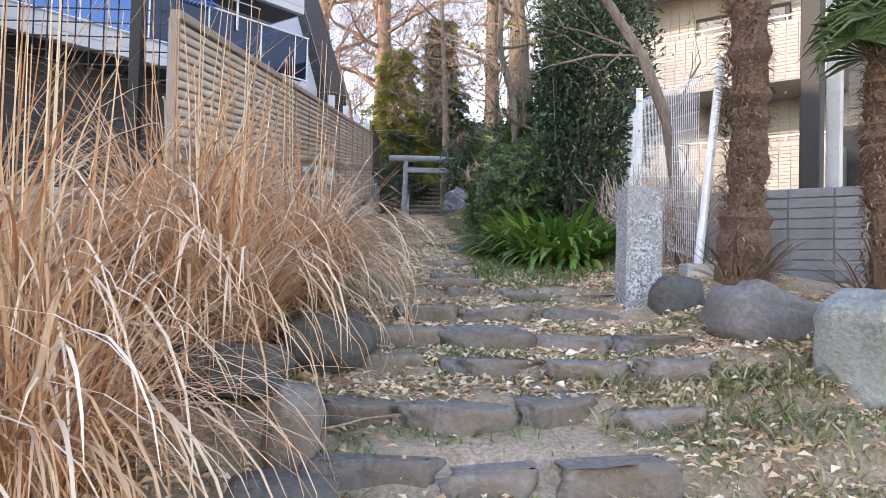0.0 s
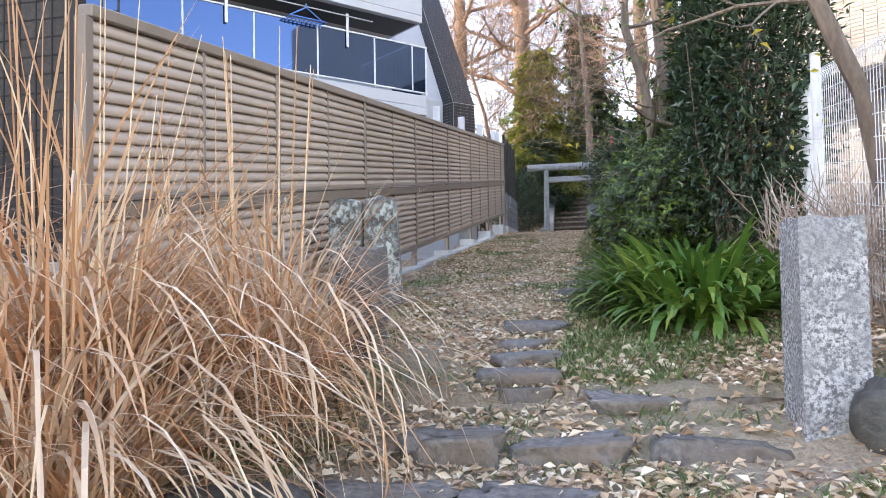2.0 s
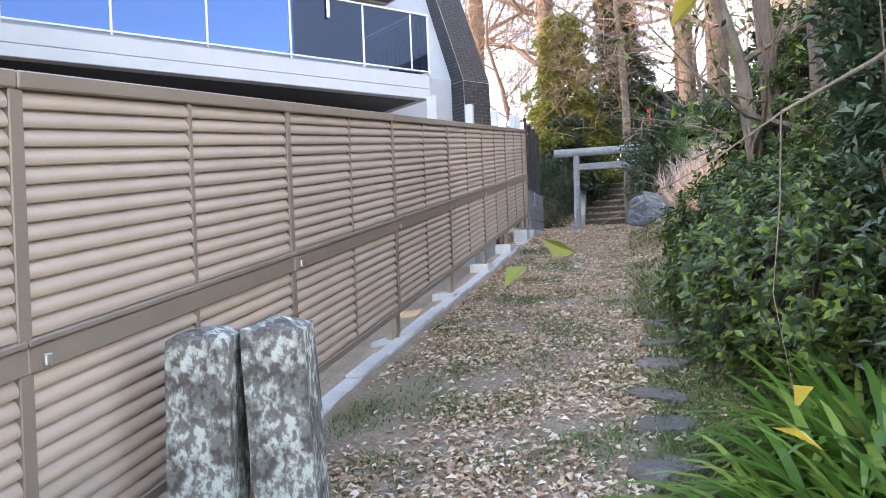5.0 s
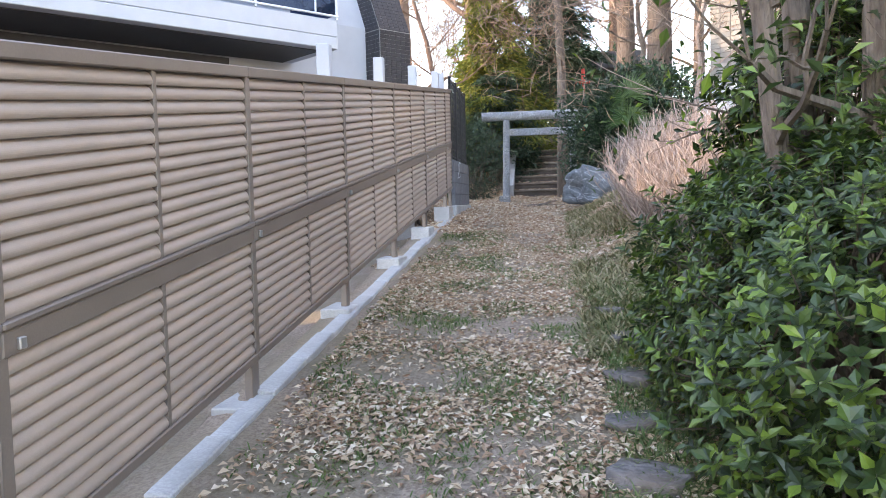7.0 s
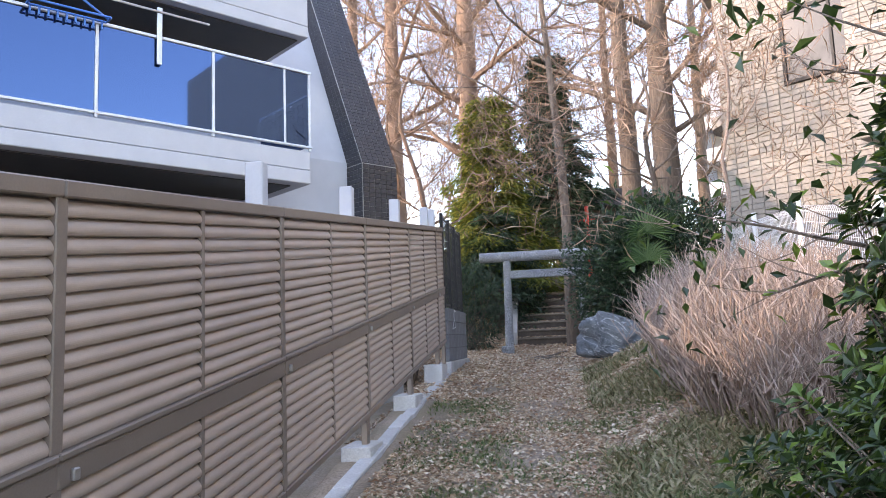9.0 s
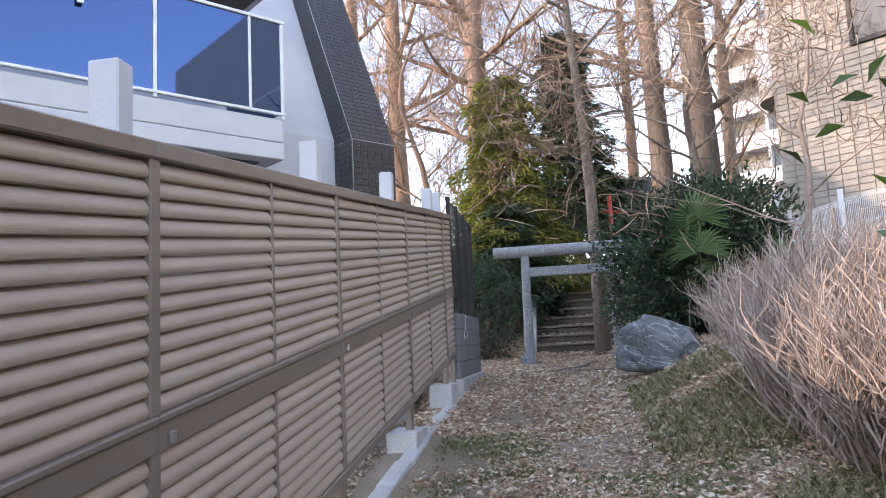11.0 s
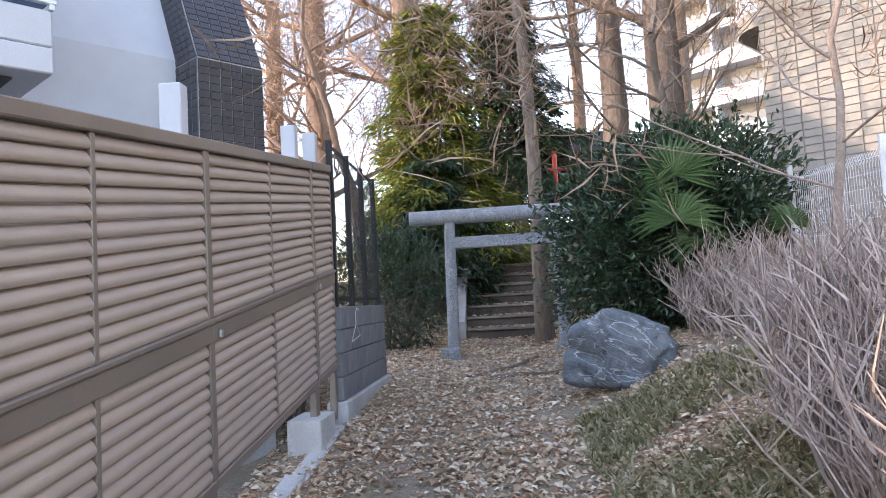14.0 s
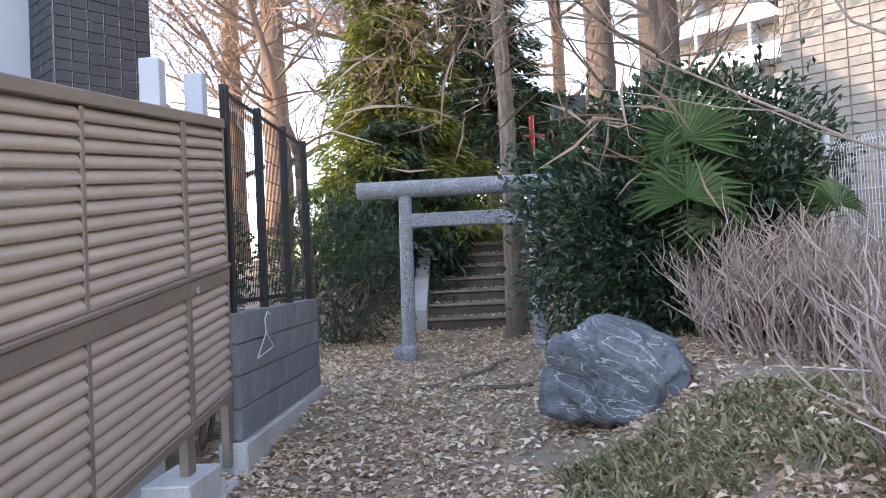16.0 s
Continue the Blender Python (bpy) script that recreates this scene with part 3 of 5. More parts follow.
# ---- beige tiled flats beyond the mesh fence ----
def tile_panel(name, m, o, along, up, nrm, la, lu, w, hgt, skip=()):
    """Rows of wall tiles on a flat face, leaving out openings (a0, u0, a1, u1)."""
    g = Geo()
    na, nu = int(la / w), int(lu / hgt)
    for b in range(nu):
        for a in range(na):
            ca, cu = (a + 0.5) * w, (b + 0.5) * hgt
            if any(s[0] < ca < s[2] and s[1] < cu < s[3] for s in skip):
                continue
            p = o + along * (a * w) + up * (b * hgt)
            q = [p + along * s * w + up * t * hgt + nrm * 0.012 for s, t in ((0.04, 0.06), (0.96, 0.06), (0.96, 0.94), (0.04, 0.94))]
            r = [p + along * s * w + up * t * hgt for s, t in ((0.03, 0.03), (0.97, 0.03), (0.97, 0.97), (0.03, 0.97))]
            g.add([tuple(v) for v in q + r], [(0, 1, 2, 3), (0, 4, 5, 1), (1, 5, 6, 2), (2, 6, 7, 3), (3, 7, 4, 0)])
    return g.mesh(name, m)


M_JOINT = mat("tile_joint", (0.20, 0.19, 0.18), (0.26, 0.25, 0.23), rough=0.9)
X, Y, Z = Vector((1, 0, 0)), Vector((0, 1, 0)), Vector((0, 0, 1))


def balcony_part(parent, x0, x1, y0, y1, z, wall=1.1):
    """A tiled balcony: floor slab, parapet with tiles, steel rail. It stands out towards local -y."""
    g = Geo()
    g.box(x0, y0, z - 0.18, x1, y1, z, 0.01)
    g.box(x0, y0, z + 0.004, x1, y0 + 0.14, z + wall, 0.01)
    g.box(x0, y0 + 0.144, z + 0.004, x0 + 0.14, y1, z + wall, 0.01)
    g.box(x1 - 0.14, y0 + 0.144, z + 0.004, x1, y1, z + wall, 0.01)
    b = part("balcony", g.mesh("balcony", M_BEIGETILE), parent)
    part("tile", tile_panel("tile", M_BEIGETILE, Vector((x0, y0 - 0.004, z - 0.15)), X, Z, -Y, x1 - x0, wall + 0.13, 0.24, 0.075), b, kind="stuff")
    g = Geo()
    g.tube([(x0, y0 + 0.07, z + wall + 0.12), (x1, y0 + 0.07, z + wall + 0.12)], [0.022, 0.022], 6)
    for i in range(int((x1 - x0) / 0.9) + 1):
        x = min(x0 + 0.05 + i * 0.9, x1 - 0.05)
        g.tube([(x, y0 + 0.07, z + wall), (x, y0 + 0.07, z + wall + 0.12)], [0.014, 0.014], 5)
    part("rail", g.mesh("rail", M_WHITEMETAL), b)


def build_flats():
    """Local x runs from the corner towards the walker's side, local -y faces the path."""
    rz = math.degrees(math.atan2(-0.643, 0.766))
    f = thing("apartment_building", "pale tiled apartment block with a dark framed window", "building", at=(3.4, 23.7, 0), rz=rz)
    g = Geo()
    g.box(0, 0, 0, 5.2, 8, 17, 0.02)
    body = part("wall", g.mesh("wall", M_JOINT), f)
    part("tile", tile_panel("tile", M_BEIGETILE, Vector((0, -0.003, 2.6)), X, Z, -Y, 5.2, 13.5, 0.235, 0.105, ((1.3, 5.15, 3.1, 6.6),)), body, kind="stuff", label="pale beige rectangular wall tiles")
    g = Geo()
    for x0, x1, z0, z1 in ((1.3, 3.1, 7.75, 7.82), (1.3, 3.1, 9.1, 9.17), (1.3, 1.37, 7.824, 9.096), (3.03, 3.1, 7.824, 9.096), (2.17, 2.22, 7.824, 9.096)):
        g.box(x0, -0.06, z0, x1, 0.02, z1, 0.005)
    w = part("window", g.mesh("window", M_BLACK), f)
    g = Geo()
    g.box(1.37, -0.03, 7.82, 3.03, -0.015, 9.1)
    part("pane", g.mesh("pane", M_WINDOW), w)
    # rounded balcony ends stacked at the corner
    for k in range(5):
        z = 4.6 + 2.8 * k
        g = Geo()
        poly = [(0.0, 0.25)] + [(-0.05 - 0.55 * math.sin(a), 0.95 - 0.7 * math.cos(a)) for a in np.linspace(0, math.pi * 0.5, 8)] + [(-0.6, 3.0), (0.0, 3.0)]
        g.prism(poly, z, z + 0.22)
        part("balcony_slab", g.mesh("balcony_slab", M_BEIGETILE), f)
        g = Geo()
        inner = [(x * 0.93, y * 0.97 + 0.07) for x, y in poly[1:-1]]
        outer = poly[1:-1]
        n = len(outer)
        V = [(x, y, zz) for x, y in outer for zz in (z + 0.22, z + 1.15)] + [(x, y, zz) for x, y in inner for zz in (z + 0.22, z + 1.15)]
        F = []
        for i in range(n - 1):
            a, c, e, d = 2 * i, 2 * i + 2, 2 * n + 2 * i, 2 * n + 2 * i + 2
            F += [(a, c, c + 1, a + 1), (e, e + 1, d + 1, d), (a + 1, c + 1, d + 1, e + 1)]
        g.add(V, F)
        part("parapet", g.mesh("parapet", M_WHITE), f)

    b = thing("apartment_wing", "distant white apartment block with rows of open balconies", "building", at=(12.6, 70.0, 0), rz=rz)
    g = Geo()
    g.box(0, 1.6, 0, 30, 12, 27.5, 0.02)
    part("wall", g.mesh("wall", M_BEIGETILE), b)
    for k in range(9):
        z = 3.0 + 2.75 * k
        g = Geo()
        g.box(0, 0.0, z, 30, 1.596, z + 0.2, 0.01)
        g.box(0, 0.0, z + 0.204, 30, 0.1, z + 1.15, 0.01)
        for i in range(9):
            g.box(i * 3.7, 0.104, z + 0.204, 0.2 + i * 3.7, 1.59, z + 2.74)
        part("balcony", g.mesh("balcony", M_WHITE), b)
        for i in range(8):
            g = Geo()
            g.box(0.8 + i * 3.7, 1.54, z + 0.25, 3.2 + i * 3.7, 1.592, z + 2.1)
            part("window", g.mesh("window", M_WINDOW), b)

    a = thing("apartment_block", "beige tiled flats with deep balconies and steel rails", "building", at=(7.9, 14.9, 0), rz=rz)
    g = Geo()
    g.box(-6.0, 1.7, 0, 9, 8, 14, 0.02)
    body = part("wall", g.mesh("wall", M_JOINT), a)
    part("tile", tile_panel("tile", M_BEIGETILE, Vector((-6.0, 1.697, 1.2)), X, Z, -Y, 9, 8.5, 0.24, 0.085, ((-0.2 + 6, 2.0, 1.2 + 6, 3.6), (-3.4 + 6, 4.9, -1.2 + 6, 6.6))), body, kind="stuff")
    balcony_part(a, -5.4, 0.0, 0, 1.69, 5.75)
    balcony_part(a, -3.6, 0.0, 0, 1.69, 3.2)
    balcony_part(a, -5.4, 0.0, 0, 1.69, 8.6)
    balcony_part(a, 0.9, 7.0, 0, 1.69, 3.2)
    balcony_part(a, 0.9, 7.0, 0, 1.69, 5.75)
    for x0, x1, z0, z1 in ((-0.2, 1.2, 3.2, 4.8), (-3.4, -1.2, 6.1, 7.8)):
        g = Geo()
        g.box(x0, 1.62, z0, x1, 1.69, z1, 0.01)
        w = part("window", g.mesh("window", M_BLACK), a)
        g = Geo()
        g.box(x0 + 0.1, 1.60, z0 + 0.1, x1 - 0.1, 1.616, z1 - 0.1)
        part("pane", g.mesh("pane", M_WINDOW), w)
    g = Geo()
    g.box(-0.9, 0.2, 0.5, -0.55, 1.69, 2.99, 0.01)
    part("pier", g.mesh("pier", M_BEIGETILE), a)
    g = Geo()
    g.box(-2.6, 0.4, 1.6, 3.2, 0.46, 2.55, 0.01)
    part("blue_sheet", g.mesh("blue_sheet", mat("blue_sheet", (0.08, 0.25, 0.6), (0.1, 0.3, 0.66), rough=0.5)), a, label="blue sheet on the ground-floor rail")


build_flats()


def build_tile_wall():
    rz = math.degrees(math.atan2(-0.643, 0.766))
    w = thing("grey_tile_wall", "low wall of grey scored concrete blocks", "wall", at=(2.75, 7.6, 0.9), rz=rz, kind="structure")
    g = Geo()
    g.box(0, 0.02, -0.6, 4.4, 0.16, 1.36)
    part("core", g.mesh("core", M_JOINT), w)
    g = Geo()
    g.box(0.006, 0, 0.005, 0.394, 0.03, 0.093, 0.006)
    me = g.mesh("block", M_BLOCK)
    for r in range(14):
        for k in range(11):
            part("block", me, w, pose(k * 0.4, 0, r * 0.098))
    p = thing("black_column", "tall matt black steel column beside pale post", "column", at=(4.35, 8.6, 0.5), rz=rz)
    g = Geo()
    g.box(-0.11, -0.11, -1.0, 0.11, 0.11, 7.0, 0.01)
    part("shaft", g.mesh("shaft", M_BLACK), p)
    p = thing("pale_column", "tall pale rendered square post", "column", at=(4.75, 8.85, 0.5), rz=rz)
    g = Geo()
    g.box(-0.08, -0.08, -1.0, 0.08, 0.08, 7.0, 0.01)
    part("shaft", g.mesh("shaft", M_CONC), p)


build_tile_wall()


def build_shade_block():
    """Made-up blocks added on the sunny side; they keep the low sun off the path."""
    for x0, x1, y0, z1, nm in ((-19, -9.0, 3.5, 9.5, "shade_block"), (-26, -15.5, 20, 12, "shade_block")):
        g = Geo()
        g.box(x0, y0 - 9, -2, x1, y0, z1, 0.05)
        h = thing("shade_block", "plain block added beside the lane to shade the path", "building", "blocks beside the lane")
        part("wall", g.mesh("wall", M_WOOD if x1 > -10 else M_BEIGETILE), h)


build_shade_block()


# ---- plants ----
RNG = np.random.default_rng(7)


def blob_points(rng, n, c, r, shell=0.55):
    """Points in the outer part of an uneven ellipsoid made of lumps."""
    lumps = rng.normal(size=(14, 3))
    lumps /= np.linalg.norm(lumps, axis=1, keepdims=True)
    d = rng.normal(size=(n, 3))
    d /= np.linalg.norm(d, axis=1, keepdims=True)
    bulge = 0.72 + 0.34 * np.max(np.clip(d @ lumps.T, 0, 1) ** 6, axis=1) + 0.05 * rng.normal(size=n)
    rad = (shell + (1 - shell) * rng.random(n) ** 0.6) * bulge
    return np.asarray(c) + d * rad[:, None] * np.asarray(r), d


def shrub(name, label, c, r, n, m, L, W, seed, stems=5, base=None, group="", stem_mat=None, up=0.3, shell=0.5):
    rng = np.random.default_rng(seed)
    x, y = base or (c[0], c[1])
    t = thing(name, label, "shrub" if "tree" not in name else "tree", group, at=(x, y, gz(x, y)))
    off = np.array([x, y, gz(x, y)])
    P, d = blob_points(rng, n, np.asarray(c) - off, r, shell)
    D = d * 0.7 + rng.normal(size=(n, 3)) * 0.6 + np.array([0, 0, up])
    U = rng.normal(size=(n, 3)) * 0.5 + np.array([0, 0, 1.0])
    part("foliage", leaf_mesh("foliage", m, P, D, U, L * (0.6 + 0.7 * rng.random(n)), W * (0.6 + 0.6 * rng.random(n))), t, kind="stuff")
    g = Geo()
    for i in range(stems):
        e = P[rng.integers(n)] * 0.9
        b = np.array([rng.normal() * 0.08, rng.normal() * 0.08, -0.1])
        m1 = b * 0.6 + e * 0.4 + rng.normal(size=3) * 0.08
        g.tube([b, m1, e], [0.03, 0.02, 0.007], 6)
        for j in range(6):
            k = P[rng.integers(n)]
            g.tube([m1, (m1 + k) / 2 + rng.normal(size=3) * 0.06, k], [0.012, 0.008, 0.003], 4, False)
    part("stems", g.mesh("stems", stem_mat or M_BARK), t)
    return t


def branch(g, tips, rng, p, d, length, r, depth, spread, up, n=6, seg=4, kids=3):
    """A limb that bends, tapers and forks."""
    pts, rad = [Vector(p)], [r]
    d = Vector(d).normalized()
    for i in range(seg):
        d = (d + Vector(rng.normal(size=3) * 0.13) + Vector((0, 0, up))).normalized()
        pts.append(pts[-1] + d * length / seg)
        rad.append(r * (1 - 0.5 * (i + 1) / seg) if depth else r * (1 - 0.8 * (i + 1) / seg))
    g.tube(pts, rad, n, False)
    if depth == 0:
        tips.append(pts[-1])
        return
    for i in range(kids):
        k = 1 + int(rng.integers(seg)) if i else seg
        a = Vector(rng.normal(size=3))
        a = (a - d * a.dot(d)).normalized()
        nd = (d + a * spread * (0.6 + 0.7 * rng.random())).normalized()
        branch(g, tips, rng, pts[k], nd, length * (0.55 + 0.25 * rng.random()), rad[k] * 0.62, depth - 1, spread, up, max(3, n - 1), max(3, seg - 1), kids)


def bare_tree(label, x, y, r, h, seed, m, lean=(0, 0), limbs=7, first=0.35, reach=2.4, depth=3, spread=0.75, up=0.07, kids=3, z=None, twigs=9):
    rng = np.random.default_rng(seed)
    z = gz(x, y) if z is None else z
    t = thing("bare_tree", label, "tree", "bare trees", at=(x, y, z))
    g = Geo()
    pts = [Vector((lean[0] * k * k * h + 0.04 * rng.normal(), lean[1] * k * k * h + 0.04 * rng.normal(), -0.2 + (h + 0.2) * k)) for k in np.linspace(0, 1, 9)]
    g.tube(pts, [r * (1.25 if k == 0 else 1 - 0.07 * k) for k in range(9)], 14, False)
    part("trunk", g.mesh("trunk", m, True), t)
    g, tips = Geo(), []
    for i in range(limbs):
        f = first + (1 - first) * (i + rng.random() * 0.6) / limbs
        j = min(int(f * 8), 7)
        p = pts[j].lerp(pts[j + 1], f * 8 - j)
        a = i * 2.4 + rng.random()
        branch(g, tips, rng, p, (math.cos(a), math.sin(a), 0.45), reach * (0.7 + 0.6 * rng.random()), r * 0.25, depth, spread, up, 6, 5, kids)
    branch(g, tips, rng, pts[-1], (0, 0, 1), reach, r * 0.45, depth, spread, up, 6, 5, kids)
    part("limbs", g.mesh("limbs", m), t)
    tp = np.array([list(v) for v in tips])
    n = len(tp) * twigs
    P = np.repeat(tp, twigs, 0) + rng.normal(size=(n, 3)) * 0.16
    D = rng.normal(size=(n, 3)) + [0, 0, 0.5]
    part("twigs", leaf_mesh("twigs", L_FINETWIG, P, D, rng.normal(size=(n, 3)), reach * (0.12 + 0.2 * rng.random(n)), np.full(n, 0.011), 0.5), t, kind="stuff")
    return t


def rosette_shrub(label, c, r, n, m, L, W, seed, stems=9, k=8):
    """An evergreen whose leaves sit in whorls at the shoot tips."""
    rng = np.random.default_rng(seed)
    x, y = c[0], c[1]
    t = thing("evergreen_shrub", label, "shrub", at=(x, y, gz(x, y)))
    off = np.array([x, y, gz(x, y)])
    C, d = blob_points(rng, n, np.asarray(c) - off, r, 0.55)
    ax = d * 0.8 + rng.normal(size=(n, 3)) * 0.25 + [0, 0, 0.75]
    ax /= np.linalg.norm(ax, axis=1, keepdims=True)
    s1 = np.cross(ax, rng.normal(size=(n, 3)))
    s1 /= np.linalg.norm(s1, axis=1, keepdims=True)
    s2 = np.cross(ax, s1)
    P, D, U = [], [], []
    for j in range(k):
        w = j * 2.4 + rng.random(n) * 0.6
        out = s1 * np.cos(w)[:, None] + s2 * np.sin(w)[:, None]
        lift = (0.15 + 0.75 * j / k)
        D.append(out + ax * lift + rng.normal(size=(n, 3)) * 0.12)
        U.append(ax - out * 0.3)
        P.append(C + ax * 0.045 * (j / k - 0.6))
    P, D, U = np.concatenate(P), np.concatenate(D), np.concatenate(U)
    part("foliage", leaf_mesh("foliage", m, P, D, U, L * (0.6 + 0.6 * rng.random(n * k)), W * (0.7 + 0.5 * rng.random(n * k)), 0.16), t, kind="stuff")
    g = Geo()
    for i in range(stems):
        e = C[rng.integers(n)] * 0.9
        b = np.array([rng.normal() * 0.1, rng.normal() * 0.25, -0.1])
        m1 = b * 0.6 + e * 0.4 + rng.normal(size=3) * 0.08
        g.tube([b, m1, e], [0.028, 0.018, 0.006], 6)
    for i in rng.integers(0, n, n // 3):
        g.tube([C[i] * 0.72 + rng.normal(size=3) * 0.05, C[i] * 0.88, C[i]], [0.006, 0.004, 0.003], 3, False)
    part("stems", g.mesh("stems", M_BARK), t)


def tiered_conifer(name, label, x, y, zb, h, reach, m, seed, tiers=13, L=0.2, W=0.05):
    """A trunk with tiers of level boughs that droop at the ends and carry flat sprays."""
    rng = np.random.default_rng(seed)
    z = gz(x, y)
    t = thing(name, label, "tree", at=(x, y, z))
    g = Geo()
    pts = [Vector((0.08 * math.sin(k * 1.3), 0.06 * math.cos(k), -0.2 + (zb - z + h + 0.2) * k / 6)) for k in range(7)]
    g.tube(pts, [0.17 - 0.023 * k for k in range(7)], 10, False)
    P, D, U = [], [], []
    for i in range(tiers):
        f = i / (tiers - 1)
        zz = zb - z + h * f
        rr = reach * (1 - 0.72 * f) * (0.75 + 0.4 * rng.random())
        for j in range(7):
            w = j * 0.9 + i * 1.1 + rng.normal() * 0.25
            q = rr * (0.6 + 0.55 * rng.random())
            a = Vector((math.cos(w), math.sin(w), 0))
            s = Vector((-a.y, a.x, 0))
            droop = 0.22 + 0.25 * rng.random()
            bow = [a * q * v + Vector((0, 0, zz + 0.25 * q * v - droop * q * v * v * 1.6)) for v in np.linspace(0, 1, 6)]
            g.tube(bow, [0.03, 0.024, 0.018, 0.013, 0.008, 0.004], 4, False)
            for v in 0.25 + 0.75 * rng.random(int(58 * q) + 10):
                k = min(int(v * 5), 4)
                p = bow[k].lerp(bow[k + 1], v * 5 - k)
                side = rng.normal() * 0.22 * q * (1.15 - v * 0.6)
                for e in range(4):
                    P.append(p + s * side + Vector(rng.normal(size=3) * 0.06) - Vector((0, 0, abs(side) * 0.3)))
                    D.append(a * 0.7 + s * (side * 3 + rng.normal() * 0.5) + Vector((0, 0, -0.35 + 0.3 * rng.normal())))
                    U.append(Vector((rng.normal() * 0.4, rng.normal() * 0.4, 1)))
    part("trunk", g.mesh("trunk", M_BARK), t)
    n = len(P)
    part("foliage", leaf_mesh("foliage", m, [list(v) for v in P], [list(v) for v in D], [list(v) for v in U], L * (0.5 + 0.8 * rng.random(n)), W * (0.6 + 0.8 * rng.random(n))), t, kind="stuff")


# evergreen shrubs beside the path
rosette_shrub("glossy green evergreen shrub with pale new leaves", (1.40, 10.4, 2.45), (1.0, 2.15, 1.12), 4600, L_GREEN, 0.068, 0.036, 11, 10)
rosette_shrub("taller glossy evergreen shrub behind the first", (1.6, 11.4, 3.3), (0.75, 0.9, 1.5), 1700, L_GREEN, 0.088, 0.04, 12, 8)
shrub("dark_evergreen_tree", "dense dark evergreen tree with small glossy leaves", (1.75, 8.7, 3.6), (0.8, 0.95, 2.3), 15000, L_DARK, 0.085, 0.042, 13, 9, shell=0.3)
shrub("camellia_shrub", "broad dark glossy camellia shrub beside the gate", (1.62, 21.6, 4.2), (1.55, 1.15, 1.5), 26000, L_DARK, 0.10, 0.046, 14, 9, shell=0.25)
shrub("understorey_shrub", "dark green understorey shrub below the trees", (-2.1, 24.6, 3.9), (1.0, 0.9, 1.3), 5200, L_DARK, 0.10, 0.03, 15, 6)
tiered_conifer("conifer_tree", "yellow-green sunlit conifer tree with feathery foliage", -1.55, 28.0, 4.6, 5.0, 2.1, L_YELLOWGREEN, 16, 15)
tiered_conifer("conifer_tree", "dark evergreen tree with hanging branches above the stairs", 0.1, 31.0, 6.4, 5.4, 1.9, L_DARK, 17, 14, 0.2, 0.06)
tiered_conifer("conifer_tree", "small dark evergreen with low spreading branches by the stairs", -1.5, 26.9, 4.1, 2.2, 1.7, L_DARK, 18, 7, 0.16, 0.05)
shrub("understorey_shrub", "green leafy shrub behind the black mesh fence", (-2.55, 20.9, 4.1), (0.5, 1.1, 0.95), 3000, L_DARK, 0.08, 0.034, 20, 6)

shrub("far_hedge_tree", "dark evergreen hedge closing the view behind the shrine", (0.5, 36.5, 6.2), (6.0, 1.2, 2.6), 9000, L_DARK, 0.3, 0.13, 19, 6, shell=0.2)

# the bare trees
L_FINETWIG = leafmat("fine_twig", (0.17, 0.11, 0.08), (0.27, 0.18, 0.13), (0.38, 0.27, 0.20), 0.85, 0.0)
bare_tree("tall bare tree with pale grey-brown trunk", 2.75, 26.6, 0.36, 13, 21, M_PALEBARK, limbs=12, first=0.3)
bare_tree("tall bare tree with furrowed brown trunk", 1.95, 27.6, 0.28, 13, 22, M_PALEBARK, limbs=12, first=0.35)
bare_tree("slim bare tree with smooth grey trunk by the stairs", 0.24, 24.3, 0.13, 7.5, 23, M_PALEBARK, limbs=6, first=0.55, lean=(-0.03, 0.0))
bare_tree("bare tree with reddish brown trunk", -2.35, 30.5, 0.42, 12, 24, M_WARMBARK, limbs=14, first=0.3)
bare_tree("leaning slender bare tree", -2.6, 25.6, 0.10, 5.2, 25, M_WARMBARK, lean=(-0.18, 0.0), limbs=6, first=0.5, reach=1.8)
bare_tree("tall bare tree with warm brown twigs", -5.6, 35.0, 0.4, 16, 26, M_WARMBARK, limbs=16, first=0.15, reach=3.2, kids=4)
bare_tree("tall bare tree with warm brown twigs", -3.0, 39.0, 0.4, 17, 27, M_WARMBARK, limbs=16, first=0.15, reach=3.2, kids=4)
bare_tree("tall bare tree with warm brown twigs", -8.4, 40.0, 0.4, 17, 28, M_WARMBARK, limbs=16, first=0.15, reach=3.4, kids=4)
bare_tree("distant bare tree with fine twigs", 2.5, 38.0, 0.25, 13, 29, M_WARMBARK, limbs=12, first=0.2, reach=2.6)
bare_tree("distant bare tree with fine twigs", 5.5, 36.0, 0.25, 12, 30, M_PALEBARK, limbs=12, first=0.2, reach=2.6)
bare_tree("small bare tree rising from the brush", 2.2, 19.2, 0.045, 3.2, 31, M_TWIG, limbs=7, first=0.3, reach=1.7, lean=(0.05, -0.1))
bare_tree("small bare tree rising from the brush", 2.0, 23.4, 0.1, 3.6, 32, M_BARK, limbs=8, first=0.45, reach=1.5, lean=(-0.05, -0.1))


